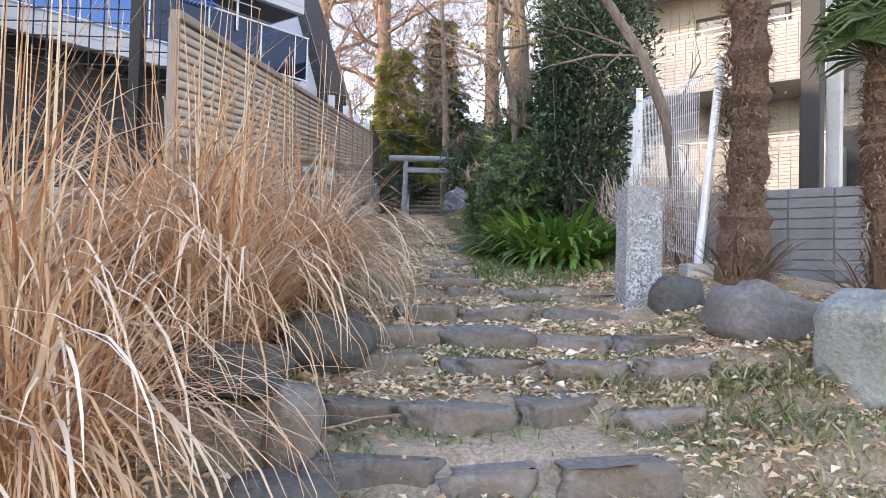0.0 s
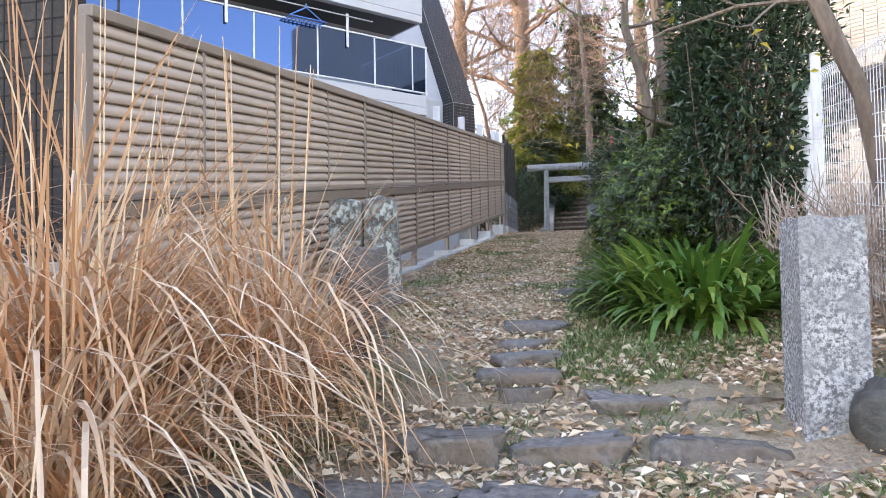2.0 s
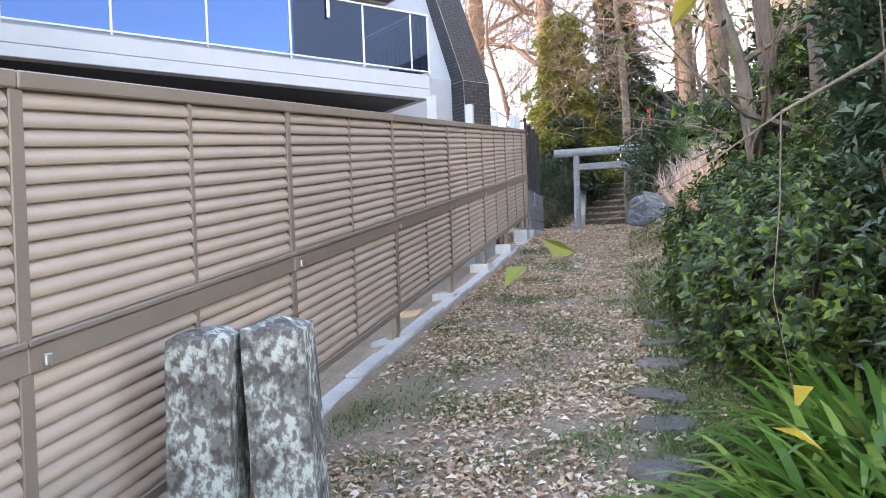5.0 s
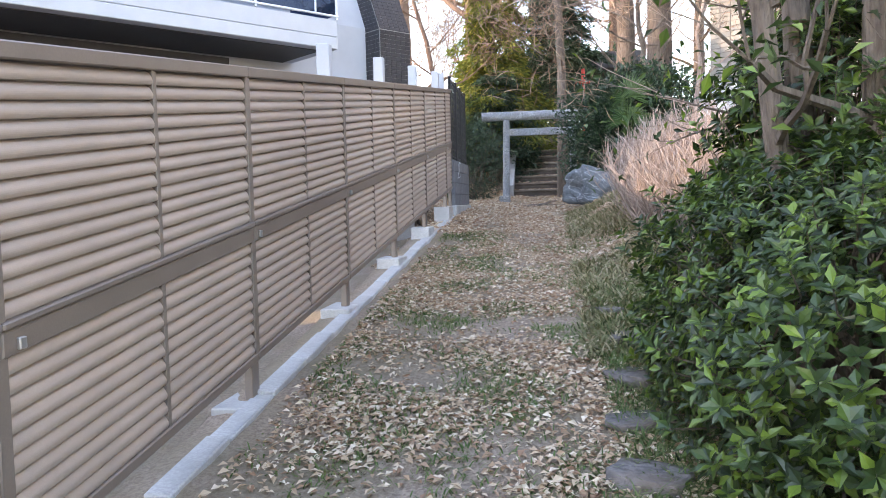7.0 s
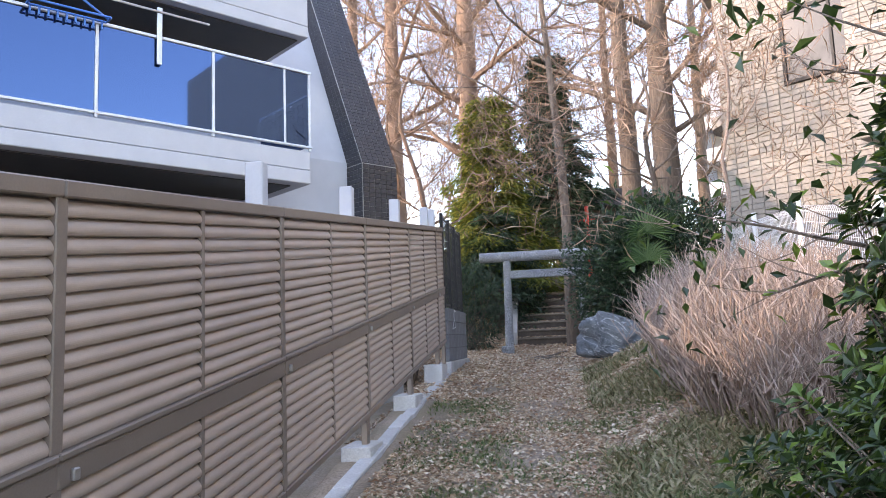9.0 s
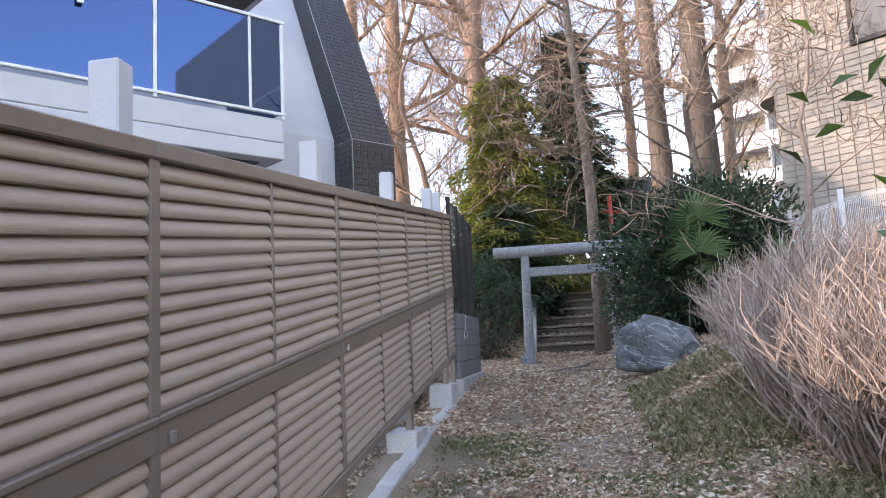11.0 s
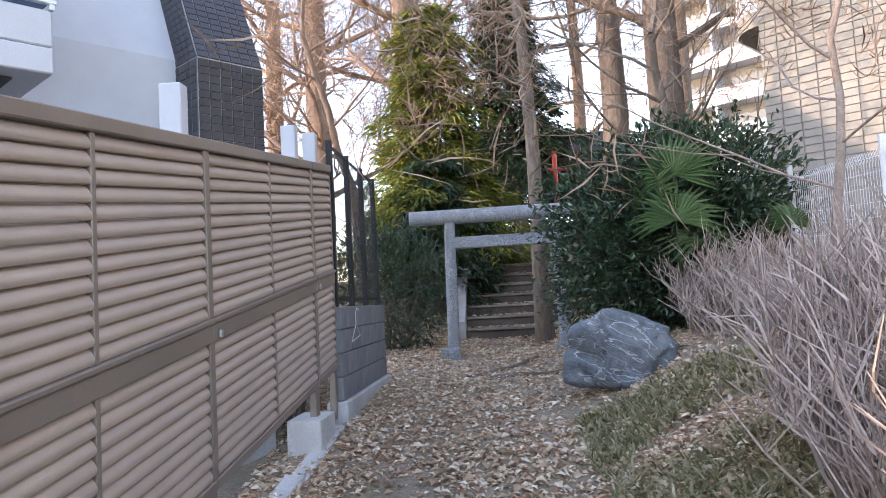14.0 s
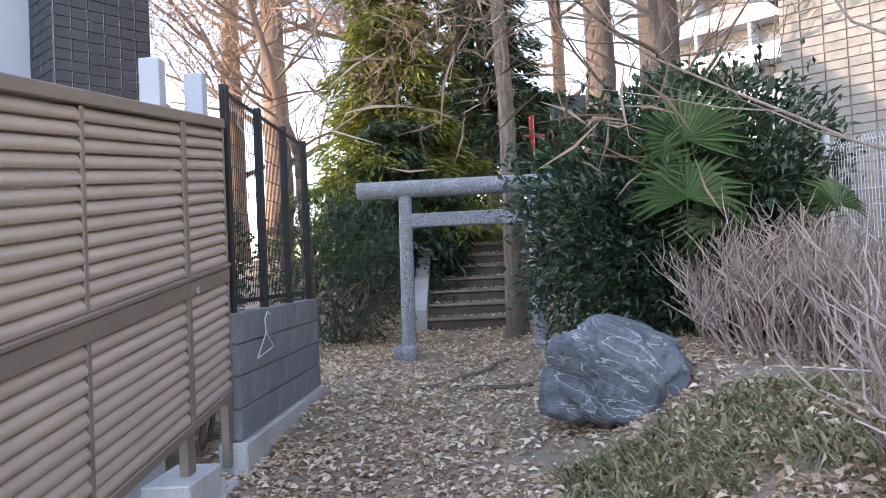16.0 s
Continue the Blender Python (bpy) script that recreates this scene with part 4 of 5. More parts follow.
def build_multistem():
    rng = np.random.default_rng(41)
    t = thing("multi_stem_tree", "multi-stemmed tree with peeling grey-brown bark", "tree", at=(1.5, 10.9, gz(1.5, 10.9)))
    g, tips = Geo(), []
    for dx, dy, r, h in ((-0.55, -0.2, 0.075, 3.4), (-0.25, 0.1, 0.095, 3.8), (0.05, -0.25, 0.10, 3.6), (0.35, 0.1, 0.09, 3.6), (0.6, -0.2, 0.07, 3.0)):
        pts = [Vector((dx * 0.25 + dx * k + 0.05 * rng.normal(), dy * 0.25 + dy * k, -0.1 + h * k)) for k in np.linspace(0, 1, 6)]
        g.tube(pts, [r * (1 - 0.09 * k) for k in range(6)], 10, False)
        for k in (2, 3, 4, 5):
            branch(g, tips, rng, pts[k], (rng.normal(), rng.normal(), 0.6), 0.9, r * 0.35, 2, 0.7, 0.03, 5, 4, 3)
    part("stems", g.mesh("stems", M_BARK, False), t)
    tp = np.array([list(v) for v in tips])
    n = len(tp) * 10
    P = np.repeat(tp, 10, 0) + rng.normal(size=(n, 3)) * 0.12
    part("foliage", leaf_mesh("foliage", L_GREEN, P, rng.normal(size=(n, 3)), rng.normal(size=(n, 3)) * 0.5 + [0, 0, 1], np.full(n, 0.08), np.full(n, 0.033)), t, kind="stuff")


build_multistem()


def build_leaning_tree():
    rng = np.random.default_rng(43)
    t = thing("leaning_tree", "thin leaning bare tree with few yellowing leaves", "tree", at=(2.0, 6.1, gz(2.0, 6.1)))
    g, tips = Geo(), []
    pts = [Vector(p) for p in ((0, 0, -0.1), (-0.02, 0, 0.6), (-0.1, 0.05, 1.2), (-0.3, 0.1, 1.75), (-0.62, 0.2, 2.3), (-0.85, 0.3, 3.1))]
    g.tube(pts, [0.06, 0.055, 0.05, 0.045, 0.038, 0.025], 10, False)
    for k in (1, 2, 3, 3, 4, 5):
        branch(g, tips, rng, pts[k], (rng.normal(), rng.normal() * 0.7, 0.5), 0.8, 0.016, 2, 0.8, 0.02, 5, 4, 3)
    part("trunk", g.mesh("trunk", M_PALEBARK), t)
    tp = np.array([list(v) for v in tips])
    n = len(tp) * 2
    P = np.repeat(tp, 2, 0) + rng.normal(size=(n, 3)) * 0.06
    part("leaves", leaf_mesh("leaves", leafmat("yellowing_leaf", (0.14, 0.17, 0.03), (0.3, 0.27, 0.05), (0.5, 0.4, 0.06)), P, rng.normal(size=(n, 3)), rng.normal(size=(n, 3)) + [0, 0, 1], np.full(n, 0.06), np.full(n, 0.03)), t, kind="stuff")


build_leaning_tree()


def twig_hedge(cx, cy, rx, ry, top, n, seed, label):
    rng = np.random.default_rng(seed)
    t = thing("twiggy_hedge", label, "shrub", at=(cx, cy, gz(cx, cy)))
    z0 = gz(cx, cy)
    V, F = [], []
    g = Geo()
    for i in range(n):
        a, rr = rng.random() * 2 * math.pi, math.sqrt(rng.random())
        x, y = rx * rr * math.cos(a), ry * rr * math.sin(a)
        h = (top - z0) * (0.65 + 0.4 * rng.random()) * (1 - 0.35 * rr ** 2)
        b = Vector((x * 0.85, y * 0.9, gz(cx + x, cy + y) - z0 - 0.05))
        d = Vector((x * 0.35 / rx + rng.normal() * 0.16, y * 0.2 / ry + rng.normal() * 0.16, 1))
        p = [b, b + d * h * 0.4 + Vector(rng.normal(size=3) * 0.04), b + d * h * 0.75 + Vector(rng.normal(size=3) * 0.06), b + d * h + Vector(rng.normal(size=3) * 0.08)]
        w = 0.006 + 0.006 * rng.random()
        g.tube(p, [w, w * 0.8, w * 0.6, w * 0.3], 3, False)
        for j in range(6):
            k = p[1 + int(rng.integers(3))].lerp(p[2], rng.random() * 0.6)
            e = k + Vector((rng.normal() * 0.12, rng.normal() * 0.12, 0.16 + 0.14 * rng.random()))
            g.tube([k, (k + e) / 2 + Vector(rng.normal(size=3) * 0.025), e], [w * 0.5, w * 0.4, w * 0.2], 3, False)
    part("twigs", g.mesh("twigs", L_TWIG), t, kind="stuff")


twig_hedge(1.85, 15.9, 1.0, 2.2, 4.0, 1500, 51, "dense leafless hedge of pale brown twigs")
twig_hedge(2.0, 6.7, 0.22, 1.3, 2.35, 110, 52, "thin bare brush against the mesh fence")
twig_hedge(2.0, 20.3, 0.6, 0.9, 4.2, 260, 53, "tangle of bare grey-brown stems")


L_PALESTRAW = leafmat("pale_straw", (0.46, 0.29, 0.18), (0.63, 0.46, 0.33), (0.80, 0.69, 0.56), 0.6, 0.25)


def grass_clump(x, y, n, seed, hmin, hmax, spread, label="tall dry straw-coloured pampas grass clump"):
    rng = np.random.default_rng(seed)
    t = thing("dry_grass_clump", label, "grass", "dry grass clumps", at=(x, y, gz(x, y)))
    a = rng.random(n) * 2 * math.pi
    rr = np.sqrt(rng.random(n)) * spread
    P = np.stack([rr * np.cos(a), rr * np.sin(a), -0.03 + 0 * a], 1)
    A = a + rng.normal(size=n) * 0.9
    L = hmin + (hmax - hmin) * rng.random(n) ** 1.3
    lean = np.abs(rng.normal(size=n)) * 0.45 + 0.03
    droop = 0.3 + 2.8 * rng.random(n) ** 0.9
    part("blades", blade_mesh("blades", L_STRAW, P, A, lean, L, 0.006 + 0.009 * rng.random(n) ** 2, 8, droop), t, kind="stuff")
    k = n // 4
    a = rng.random(k) * 2 * math.pi
    P = np.stack([spread * 0.7 * np.cos(a), spread * 0.7 * np.sin(a), 0 * a], 1)
    part("arching_blades", blade_mesh("arching_blades", L_PALESTRAW, P, a + rng.normal(size=k) * 0.6, 0.15 + 0.5 * rng.random(k), hmax * (0.6 + 0.45 * rng.random(k)), 0.009 + 0.007 * rng.random(k), 10, 1.4 + 1.6 * rng.random(k)), t, kind="stuff", label="pale arching dry leaves")
    m = max(4, n // 70)
    a = rng.random(m) * 2 * math.pi
    P = np.stack([0.6 * spread * np.cos(a), 0.6 * spread * np.sin(a), 0 * a], 1)
    L = hmax * (0.95 + 0.35 * rng.random(m))
    lean = np.abs(rng.normal(size=m)) * 0.10
    g = Geo()
    for i in range(m):
        p = Vector(P[i])
        d = Vector((math.cos(a[i]) * math.sin(lean[i]), math.sin(a[i]) * math.sin(lean[i]), math.cos(lean[i])))
        g.tube([p, p + d * L[i] * 0.5, p + d * L[i] + Vector((0, 0, -0.03))], [0.005, 0.004, 0.002], 4, False)
    part("stalks", g.mesh("stalks", L_STRAW), t, kind="stuff")


for i, (x, y, n, hm, hx, sp) in enumerate(((-1.42, 2.6, 800, 0.5, 1.45, 0.30), (-1.8, 3.2, 650, 0.6, 1.9, 0.28), (-1.1, 3.85, 800, 0.5, 1.5, 0.25), (-1.5, 4.4, 850, 0.6, 1.75, 0.28), (-0.85, 4.8, 800, 0.45, 1.35, 0.22), (-2.3, 3.7, 650, 0.6, 2.0, 0.3), (-1.45, 5.25, 350, 0.4, 1.3, 0.18), (-2.0, 2.2, 450, 0.6, 1.9, 0.3))):
    grass_clump(x, y, int(n * 0.8), 60 + i, hm, hx, sp)


def strap_plant(x, y, n, seed, L0, L1, sp):
    rng = np.random.default_rng(seed)
    t = thing("agapanthus", "lush clump of green strap leaves beside the path", "plant", at=(x, y, gz(x, y)))
    a = rng.random(n) * 2 * math.pi
    rr = np.sqrt(rng.random(n)) * sp
    P = np.stack([rr * np.cos(a), rr * np.sin(a), 0 * a], 1)
    part("leaves", blade_mesh("leaves", L_STRAP, P, a + rng.normal(size=n) * 0.5, 0.25 + 0.95 * rng.random(n), L0 + (L1 - L0) * rng.random(n), 0.032 + 0.022 * rng.random(n), 7, 0.6 + 1.5 * rng.random(n)), t, kind="stuff")


strap_plant(1.22, 7.4, 760, 71, 0.38, 0.74, 0.6)
strap_plant(1.25, 8.25, 420, 73, 0.36, 0.66, 0.4)
strap_plant(1.12, 6.7, 380, 72, 0.33, 0.66, 0.35)


def fan_leaf(g, hub, facing, R, seed, n=26):
    """A palm fan: pleated segments round a hub, joined at the base."""
    rng = np.random.default_rng(seed)
    f = Vector(facing).normalized()
    a = f.cross(Vector((0, 0, 1))).normalized()
    b = a.cross(f)
    for i in range(n):
        w = radians(-115 + 230 * i / (n - 1))
        d = (b * math.cos(w) + a * math.sin(w)).normalized()
        s = f.cross(d)
        ln = R * (0.85 + 0.25 * math.cos(w * 0.5)) * (0.92 + 0.16 * rng.random())
        wd = R * 0.042
        hub = Vector(hub)
        m1, m2 = hub + d * ln * 0.55 + f * 0.02, hub + d * ln - f * ln * 0.10 - Vector((0, 0, 0.18 * ln * rng.random()))
        g.add([tuple(v) for v in (hub, m1 - s * wd + f * 0.012, m1 - f * 0.008, m1 + s * wd + f * 0.012, m2)], [(0, 2, 1), (0, 3, 2), (1, 2, 4), (2, 3, 4)])


def build_young_palm():
    x, y = 1.5, 20.85
    t = thing("young_fan_palm", "young fan palm with green pleated leaves in the shrub", "palm", at=(x, y, gz(x, y)))
    z0 = gz(x, y)
    hubs = (((-0.1, -0.25, 4.85 - z0), (-0.5, -0.9, 0.15), 0.46), ((-0.15, -0.4, 4.4 - z0), (-0.2, -0.9, 0.45), 0.46), ((-0.3, -0.1, 4.65 - z0), (-0.9, -0.4, 0.2), 0.42), ((0.9, -0.4, 4.3 - z0), (0.3, -0.9, 0.5), 0.3), ((0.2, -0.1, 4.2 - z0), (0.3, -0.8, 0.8), 0.5))
    for i, (h, f, R) in enumerate(hubs):
        g = Geo()
        fan_leaf(g, h, f, R, 80 + i)
        part("fan", g.mesh("fan", L_PALM), t)
        g = Geo()
        g.tube([(0, 0, 0), (h[0] * 0.5, h[1] * 0.5 + 0.1, h[2] * 0.6), h], [0.014, 0.011, 0.008], 5)
        part("stalk", g.mesh("stalk", L_PALM), t)


build_young_palm()


def build_palm(x, y, r, h, seed, crown):
    rng = np.random.default_rng(seed)
    t = thing("windmill_palm", "palm with shaggy brown fibrous trunk", "palm", "palms by the boulders", at=(x, y, gz(x, y)))
    g = Geo()
    n = 60
    pts = [(0.03 * math.sin(k * 0.11) + 0.02 * k / n, 0.02 * math.cos(k * 0.13), -0.1 + h * k / (n - 1)) for k in range(n)]
    g.tube(pts, [r * (0.9 + 0.45 * rng.random() + (0.35 if k < 8 else 0)) for k in range(n)], 14)
    trunk = part("trunk", g.mesh("trunk", M_PALMBARK), t)
    m = int(3000 * h / 3)
    a, zz = rng.random(m) * 2 * math.pi, rng.random(m) * h
    P = np.stack([r * 1.05 * np.cos(a), r * 1.05 * np.sin(a), zz], 1)
    part("fibres", blade_mesh("fibres", leafmat("fibre", (0.09, 0.055, 0.04), (0.17, 0.11, 0.075), (0.32, 0.22, 0.15), 0.9, 0.1), P, a + rng.normal(size=m) * 0.8, 0.2 + 1.2 * rng.random(m), 0.05 + 0.12 * rng.random(m), 0.004 + 0.012 * rng.random(m), 3, 1.2), t, kind="stuff")
    m = 90
    a = rng.random(m) * 2 * math.pi
    P = np.stack([r * 1.2 * np.cos(a), r * 1.2 * np.sin(a), 0 * a], 1)
    part("dead_fronds", blade_mesh("dead_fronds", MATS["fibre"], P, a + rng.normal(size=m) * 0.4, 0.3 + 0.9 * rng.random(m), 0.25 + 0.4 * rng.random(m), 0.012 + 0.01 * rng.random(m), 4, 0.6), t, kind="stuff")
    if crown:
        g = Geo()
        for i in range(14):
            w = i * 2.4
            e = 0.9 - 0.09 * i
            d = Vector((math.cos(w) * math.cos(e), math.sin(w) * math.cos(e), math.sin(e)))
            hub = Vector((0, 0, h)) + d * 0.3
            g.tube([(0, 0, h - 0.08), tuple(Vector((0, 0, h)) + d * 0.15), tuple(hub)], [0.018, 0.012, 0.008], 5, False)
            fan_leaf(g, hub, d + Vector((0, 0, 0.5)), 0.38, seed + i, 22)
        part("fronds", g.mesh("fronds", L_PALM), t)


build_palm(2.17, 5.25, 0.115, 4.6, 91, False)
build_palm(2.86, 4.75, 0.09, 1.75, 92, True)


# ---- stones ----
def place_rock(name, label, category, me, x, y, z, rz=0, ry=0, group=""):
    ob = new(name, me)
    ob.matrix_world = pose(x, y, z, 0, ry, rz)
    return tagged(ob, label, category, group)


def build_steps():
    rng = np.random.default_rng(101)
    s = thing("stone_steps", "rustic steps of long rough natural stones", "steps", kind="structure")
    rows = ((3.06, 0.60, (-0.22, 0.22, 0.72), 0.47), (3.51, 0.755, (-0.33, 0.12, 0.58, 1.05), 0.46), (3.91, 0.895, (-0.24, 0.30, 0.78, 1.25), 0.46), (4.31, 1.005, (-0.2, 0.30, 0.78, 1.22), 0.46), (4.77, 1.115, (-0.02, 0.42, 0.93), 0.48), (5.22, 1.215, (0.2, 0.66, 1.15), 0.42))
    k = 0
    for y, z, xs_, w in rows:
        for x in xs_:
            k += 1
            me = rock_mesh("step_stone", M_STONE, w * 0.60 * (0.82 + 0.3 * rng.random()), 0.16 + 0.04 * rng.random(), 0.15, 100 + k, 4, 0.27, 0.15, 1.5, 0.6)
            part("step_stone", me, s, pose(x, y + 0.04 * rng.normal(), z - (0.06 if y < 3.2 else 0.028) + 0.014 * rng.normal(), 3 * rng.normal(), 3 * rng.normal(), 7 * rng.normal()))


build_steps()
for i, (x, y, sx, sy) in enumerate(((0.13, 5.35, 0.24, 0.15), (0.16, 5.72, 0.25, 0.15), (0.10, 6.1, 0.24, 0.17), (0.08, 6.7, 0.34, 0.26), (0.42, 7.3, 0.26, 0.2), (0.33, 7.8, 0.2, 0.16), (0.36, 8.25, 0.22, 0.18), (0.36, 8.8, 0.2, 0.17), (0.33, 9.35, 0.24, 0.19), (0.40, 9.95, 0.22, 0.2), (0.42, 10.55, 0.22, 0.17), (0.46, 11.2, 0.18, 0.2), (0.5, 11.9, 0.2, 0.16), (0.42, 12.7, 0.16, 0.14))):
    ob = place_rock("stepping_stone", "flat grey stepping stone sunk in the path", "stone", rock_mesh("stepping_stone", M_STONE, sx, sy, 0.08, 140 + i, 3, 0.22, 0.25), x, y, gz(x, y) + 0.005, i * 37, group="stepping stones")

place_rock("boulder", "smooth brown-grey boulder beside the steps", "boulder", rock_mesh("boulder", M_BOULDER, 0.40, 0.28, 0.28, 161, 4, 0.2), 1.92, 4.25, 1.13, 15, 18, "boulders by the steps")
place_rock("boulder", "rounded grey-green boulder beside the steps", "boulder", rock_mesh("boulder", mat("grey_green_stone", (0.15, 0.165, 0.16), (0.25, 0.265, 0.26), (0.19, 0.2, 0.185), 0.8, 40, 4, 0.7, dist=0.02), 0.36, 0.3, 0.38, 162, 4, 0.28), 2.2, 3.68, 1.08, 40, 0, "boulders by the steps")
place_rock("boulder", "small dark boulder by the granite post", "boulder", rock_mesh("boulder", M_DARKSTONE, 0.2, 0.17, 0.17, 163, 3, 0.18), 1.55, 4.75, 1.28, 0, 0, "boulders by the steps")
place_rock("boulder", "rounded black stone at the edge of the steps", "boulder", rock_mesh("boulder", M_DARKSTONE, 0.32, 0.24, 0.2, 164, 4, 0.14), -0.55, 3.9, 1.02, 10, 0, "boulders by the steps")
place_rock("boulder", "upright dark stone beside the steps", "boulder", rock_mesh("boulder", M_STONE, 0.14, 0.13, 0.27, 165, 4, 0.16), -0.56, 3.05, 0.72, 10, 8, "boulders by the steps")
place_rock("boulder", "dark brown rounded stone at the foot of the steps", "boulder", rock_mesh("boulder", M_DARKSTONE, 0.24, 0.2, 0.17, 166, 4, 0.1), -0.52, 2.62, 0.55, 0, 0, "boulders by the steps")
place_rock("boulder", "flat dark stone beneath the dry grass", "boulder", rock_mesh("boulder", M_DARKSTONE, 0.4, 0.2, 0.16, 167, 4, 0.14), -0.95, 3.35, 0.93, 20, 0, "boulders by the steps")


def marble_mat():
    m = mat("veined_rock", (0.07, 0.085, 0.097), (0.14, 0.16, 0.175), (0.18, 0.195, 0.205), 0.7, 22, 3, 0.8, dist=0.03)
    t = m.node_tree
    n, l = t.nodes, t.links
    w = n.new("ShaderNodeTexNoise")
    w.inputs["Scale"].default_value, w.inputs["Detail"].default_value, w.inputs["Distortion"].default_value = 4.2, 7, 0.9
    mp = n.new("ShaderNodeMapping")
    mp.inputs[2].default_value, mp.inputs[3].default_value = (0.5, 0.2, 0.3), (0.7, 1.0, 2.4)
    l.new(n["Texture Coordinate"].outputs["Object"], mp.inputs[0])
    l.new(mp.outputs[0], w.inputs["Vector"])
    s = n.new("ShaderNodeMath")
    s.operation = 'SUBTRACT'
    s.inputs[1].default_value = 0.5
    l.new(w.outputs[0], s.inputs[0])
    a = n.new("ShaderNodeMath")
    a.operation = 'ABSOLUTE'
    l.new(s.outputs[0], a.inputs[0])
    r = n.new("ShaderNodeMapRange")
    r.inputs[1].default_value, r.inputs[2].default_value, r.inputs[3].default_value, r.inputs[4].default_value = 0.003, 0.017, 0.85, 0.0
    l.new(a.outputs[0], r.inputs[0])
    b = n["Principled BSDF"]
    old = b.inputs["Base Color"].links[0].from_socket
    x = n.new("ShaderNodeMix")
    x.data_type = 'RGBA'
    x.inputs[7].default_value = (0.50, 0.54, 0.56, 1)
    l.new(r.outputs[0], x.inputs[0])
    l.new(old, x.inputs[6])
    l.new(x.outputs[2], b.inputs["Base Color"])
    return m


place_rock("veined_rock", "large blue-grey rock with white veins beside the path", "rock", rock_mesh("veined_rock", marble_mat(), 0.57, 0.46, 0.46, 171, 5, 0.32, 0.0, 1.2, 0.85), 0.69, 19.95, 3.22, -15, 22)


def pillar(name, label, x, y, w, d, h, rz, m, seed, lean=(0, 0), group="", cap=0.0):
    rng = np.random.default_rng(seed)
    bm = bmesh.new()
    bmesh.ops.create_cube(bm, size=1)
    bmesh.ops.subdivide_edges(bm, edges=bm.edges, cuts=6, use_grid_fill=True)
    for v in bm.verts:
        o = v.co.copy()
        k = 0.012 * noise.noise(o * 5 + Vector((seed, 0, 0))) + 0.006 * noise.noise(o * 14 + Vector((seed, 0, 0)))
        ins = 1 - 0.03 * (max(abs(o.x), abs(o.y)) > 0.49 and abs(o.z) > 0.49)
        z = (o.z + 0.5) * h
        if o.z > 0.49:
            z += cap * (1 - 2 * max(abs(o.x), abs(o.y))) + 0.02 * noise.noise(o * 3 + Vector((seed, 1, 0)))
        v.co = Vector((o.x * w * ins * (1 + k * 1.5) + lean[0] * z, o.y * d * ins * (1 + k * 1.5) + lean[1] * z, z))
    me = bpy.data.meshes.new(name)
    bm.to_mesh(me)
    bm.free()
    me.materials.append(m)
    ob = new(name, me)
    ob.matrix_world = pose(x, y, gz(x, y) - 0.06, 0, 0, rz)
    return tagged(ob, label, "stone post", group)


pillar("granite_post", "rough square pale granite post beside the steps", 1.33, 4.87, 0.235, 0.2, 0.80, 6, M_GRANITE, 181)
pillar("old_stone_post", "square stone post stained with lichen and soot", -1.11, 7.5, 0.24, 0.24, 0.90, 12, M_OLDSTONE, 182, (-0.05, 0.0), "old stone posts", 0.05)
pillar("old_stone_post", "square stone post stained with lichen and soot", -1.41, 7.36, 0.24, 0.24, 0.90, 12, M_OLDSTONE, 183, (0.02, 0.0), "old stone posts", 0.05)
pillar("weathered_stone_post", "rough grey-brown stone post among the dry grass", -0.70, 5.6, 0.2, 0.2, 0.62, -8, M_BOULDER, 184, (0.02, 0.0))


# ---- white mesh fence along the other side ----
def build_mesh_fence():
    f = thing("white_mesh_fence", "white wire mesh fence on concrete feet", "fence", kind="structure")
    line = [(1.9, 5.4), (1.95, 7.2), (2.3, 9.2), (2.55, 11.2), (2.6, 13.2), (2.6, 15.2), (2.6, 17.2), (2.65, 19.2), (2.7, 21.2)]
    for i, (x, y) in enumerate(line):
        z = gz(1.7, y)
        g = Geo()
        lean = 0.16 if i == 0 else 0.0
        g.tube([(x, y, z), (x + lean, y, z + 1.62)], [0.032, 0.032], 8)
        part("post", g.mesh("post", M_WHITEMETAL), f)
        g = Geo()
        g.box(x - 0.1, y - 0.1, z - 0.9, x + 0.1, y + 0.1, z + 0.12, 0.01)
        part("foot", g.mesh("foot", M_CONC), f)
    g = Geo()
    for (xa, ya), (xb, yb) in zip(line, line[1:]):
        za, zb = gz(1.7, ya) + 0.15, gz(1.7, yb) + 0.15
        n = int(math.hypot(xb - xa, yb - ya) / 0.05)
        for k in range(n):
            t = k / n
            x, y, z = xa + (xb - xa) * t, ya + (yb - ya) * t, za + (zb - za) * t
            g.tube([(x, y, z), (x, y, z + 1.3), (x + 0.05, y + 0.02, z + 1.38), (x + 0.07, y + 0.025, z + 1.3)], [0.0028] * 4, 3, False)
        for k in range(12):
            h = 0.02 + k * 0.118
            g.tube([(xa, ya, za + h), (xb, yb, zb + h)], [0.0028] * 2, 3, False)
    part("wire_mesh", g.mesh("wire_mesh", M_WHITEMETAL), f, kind="stuff")


build_mesh_fence()


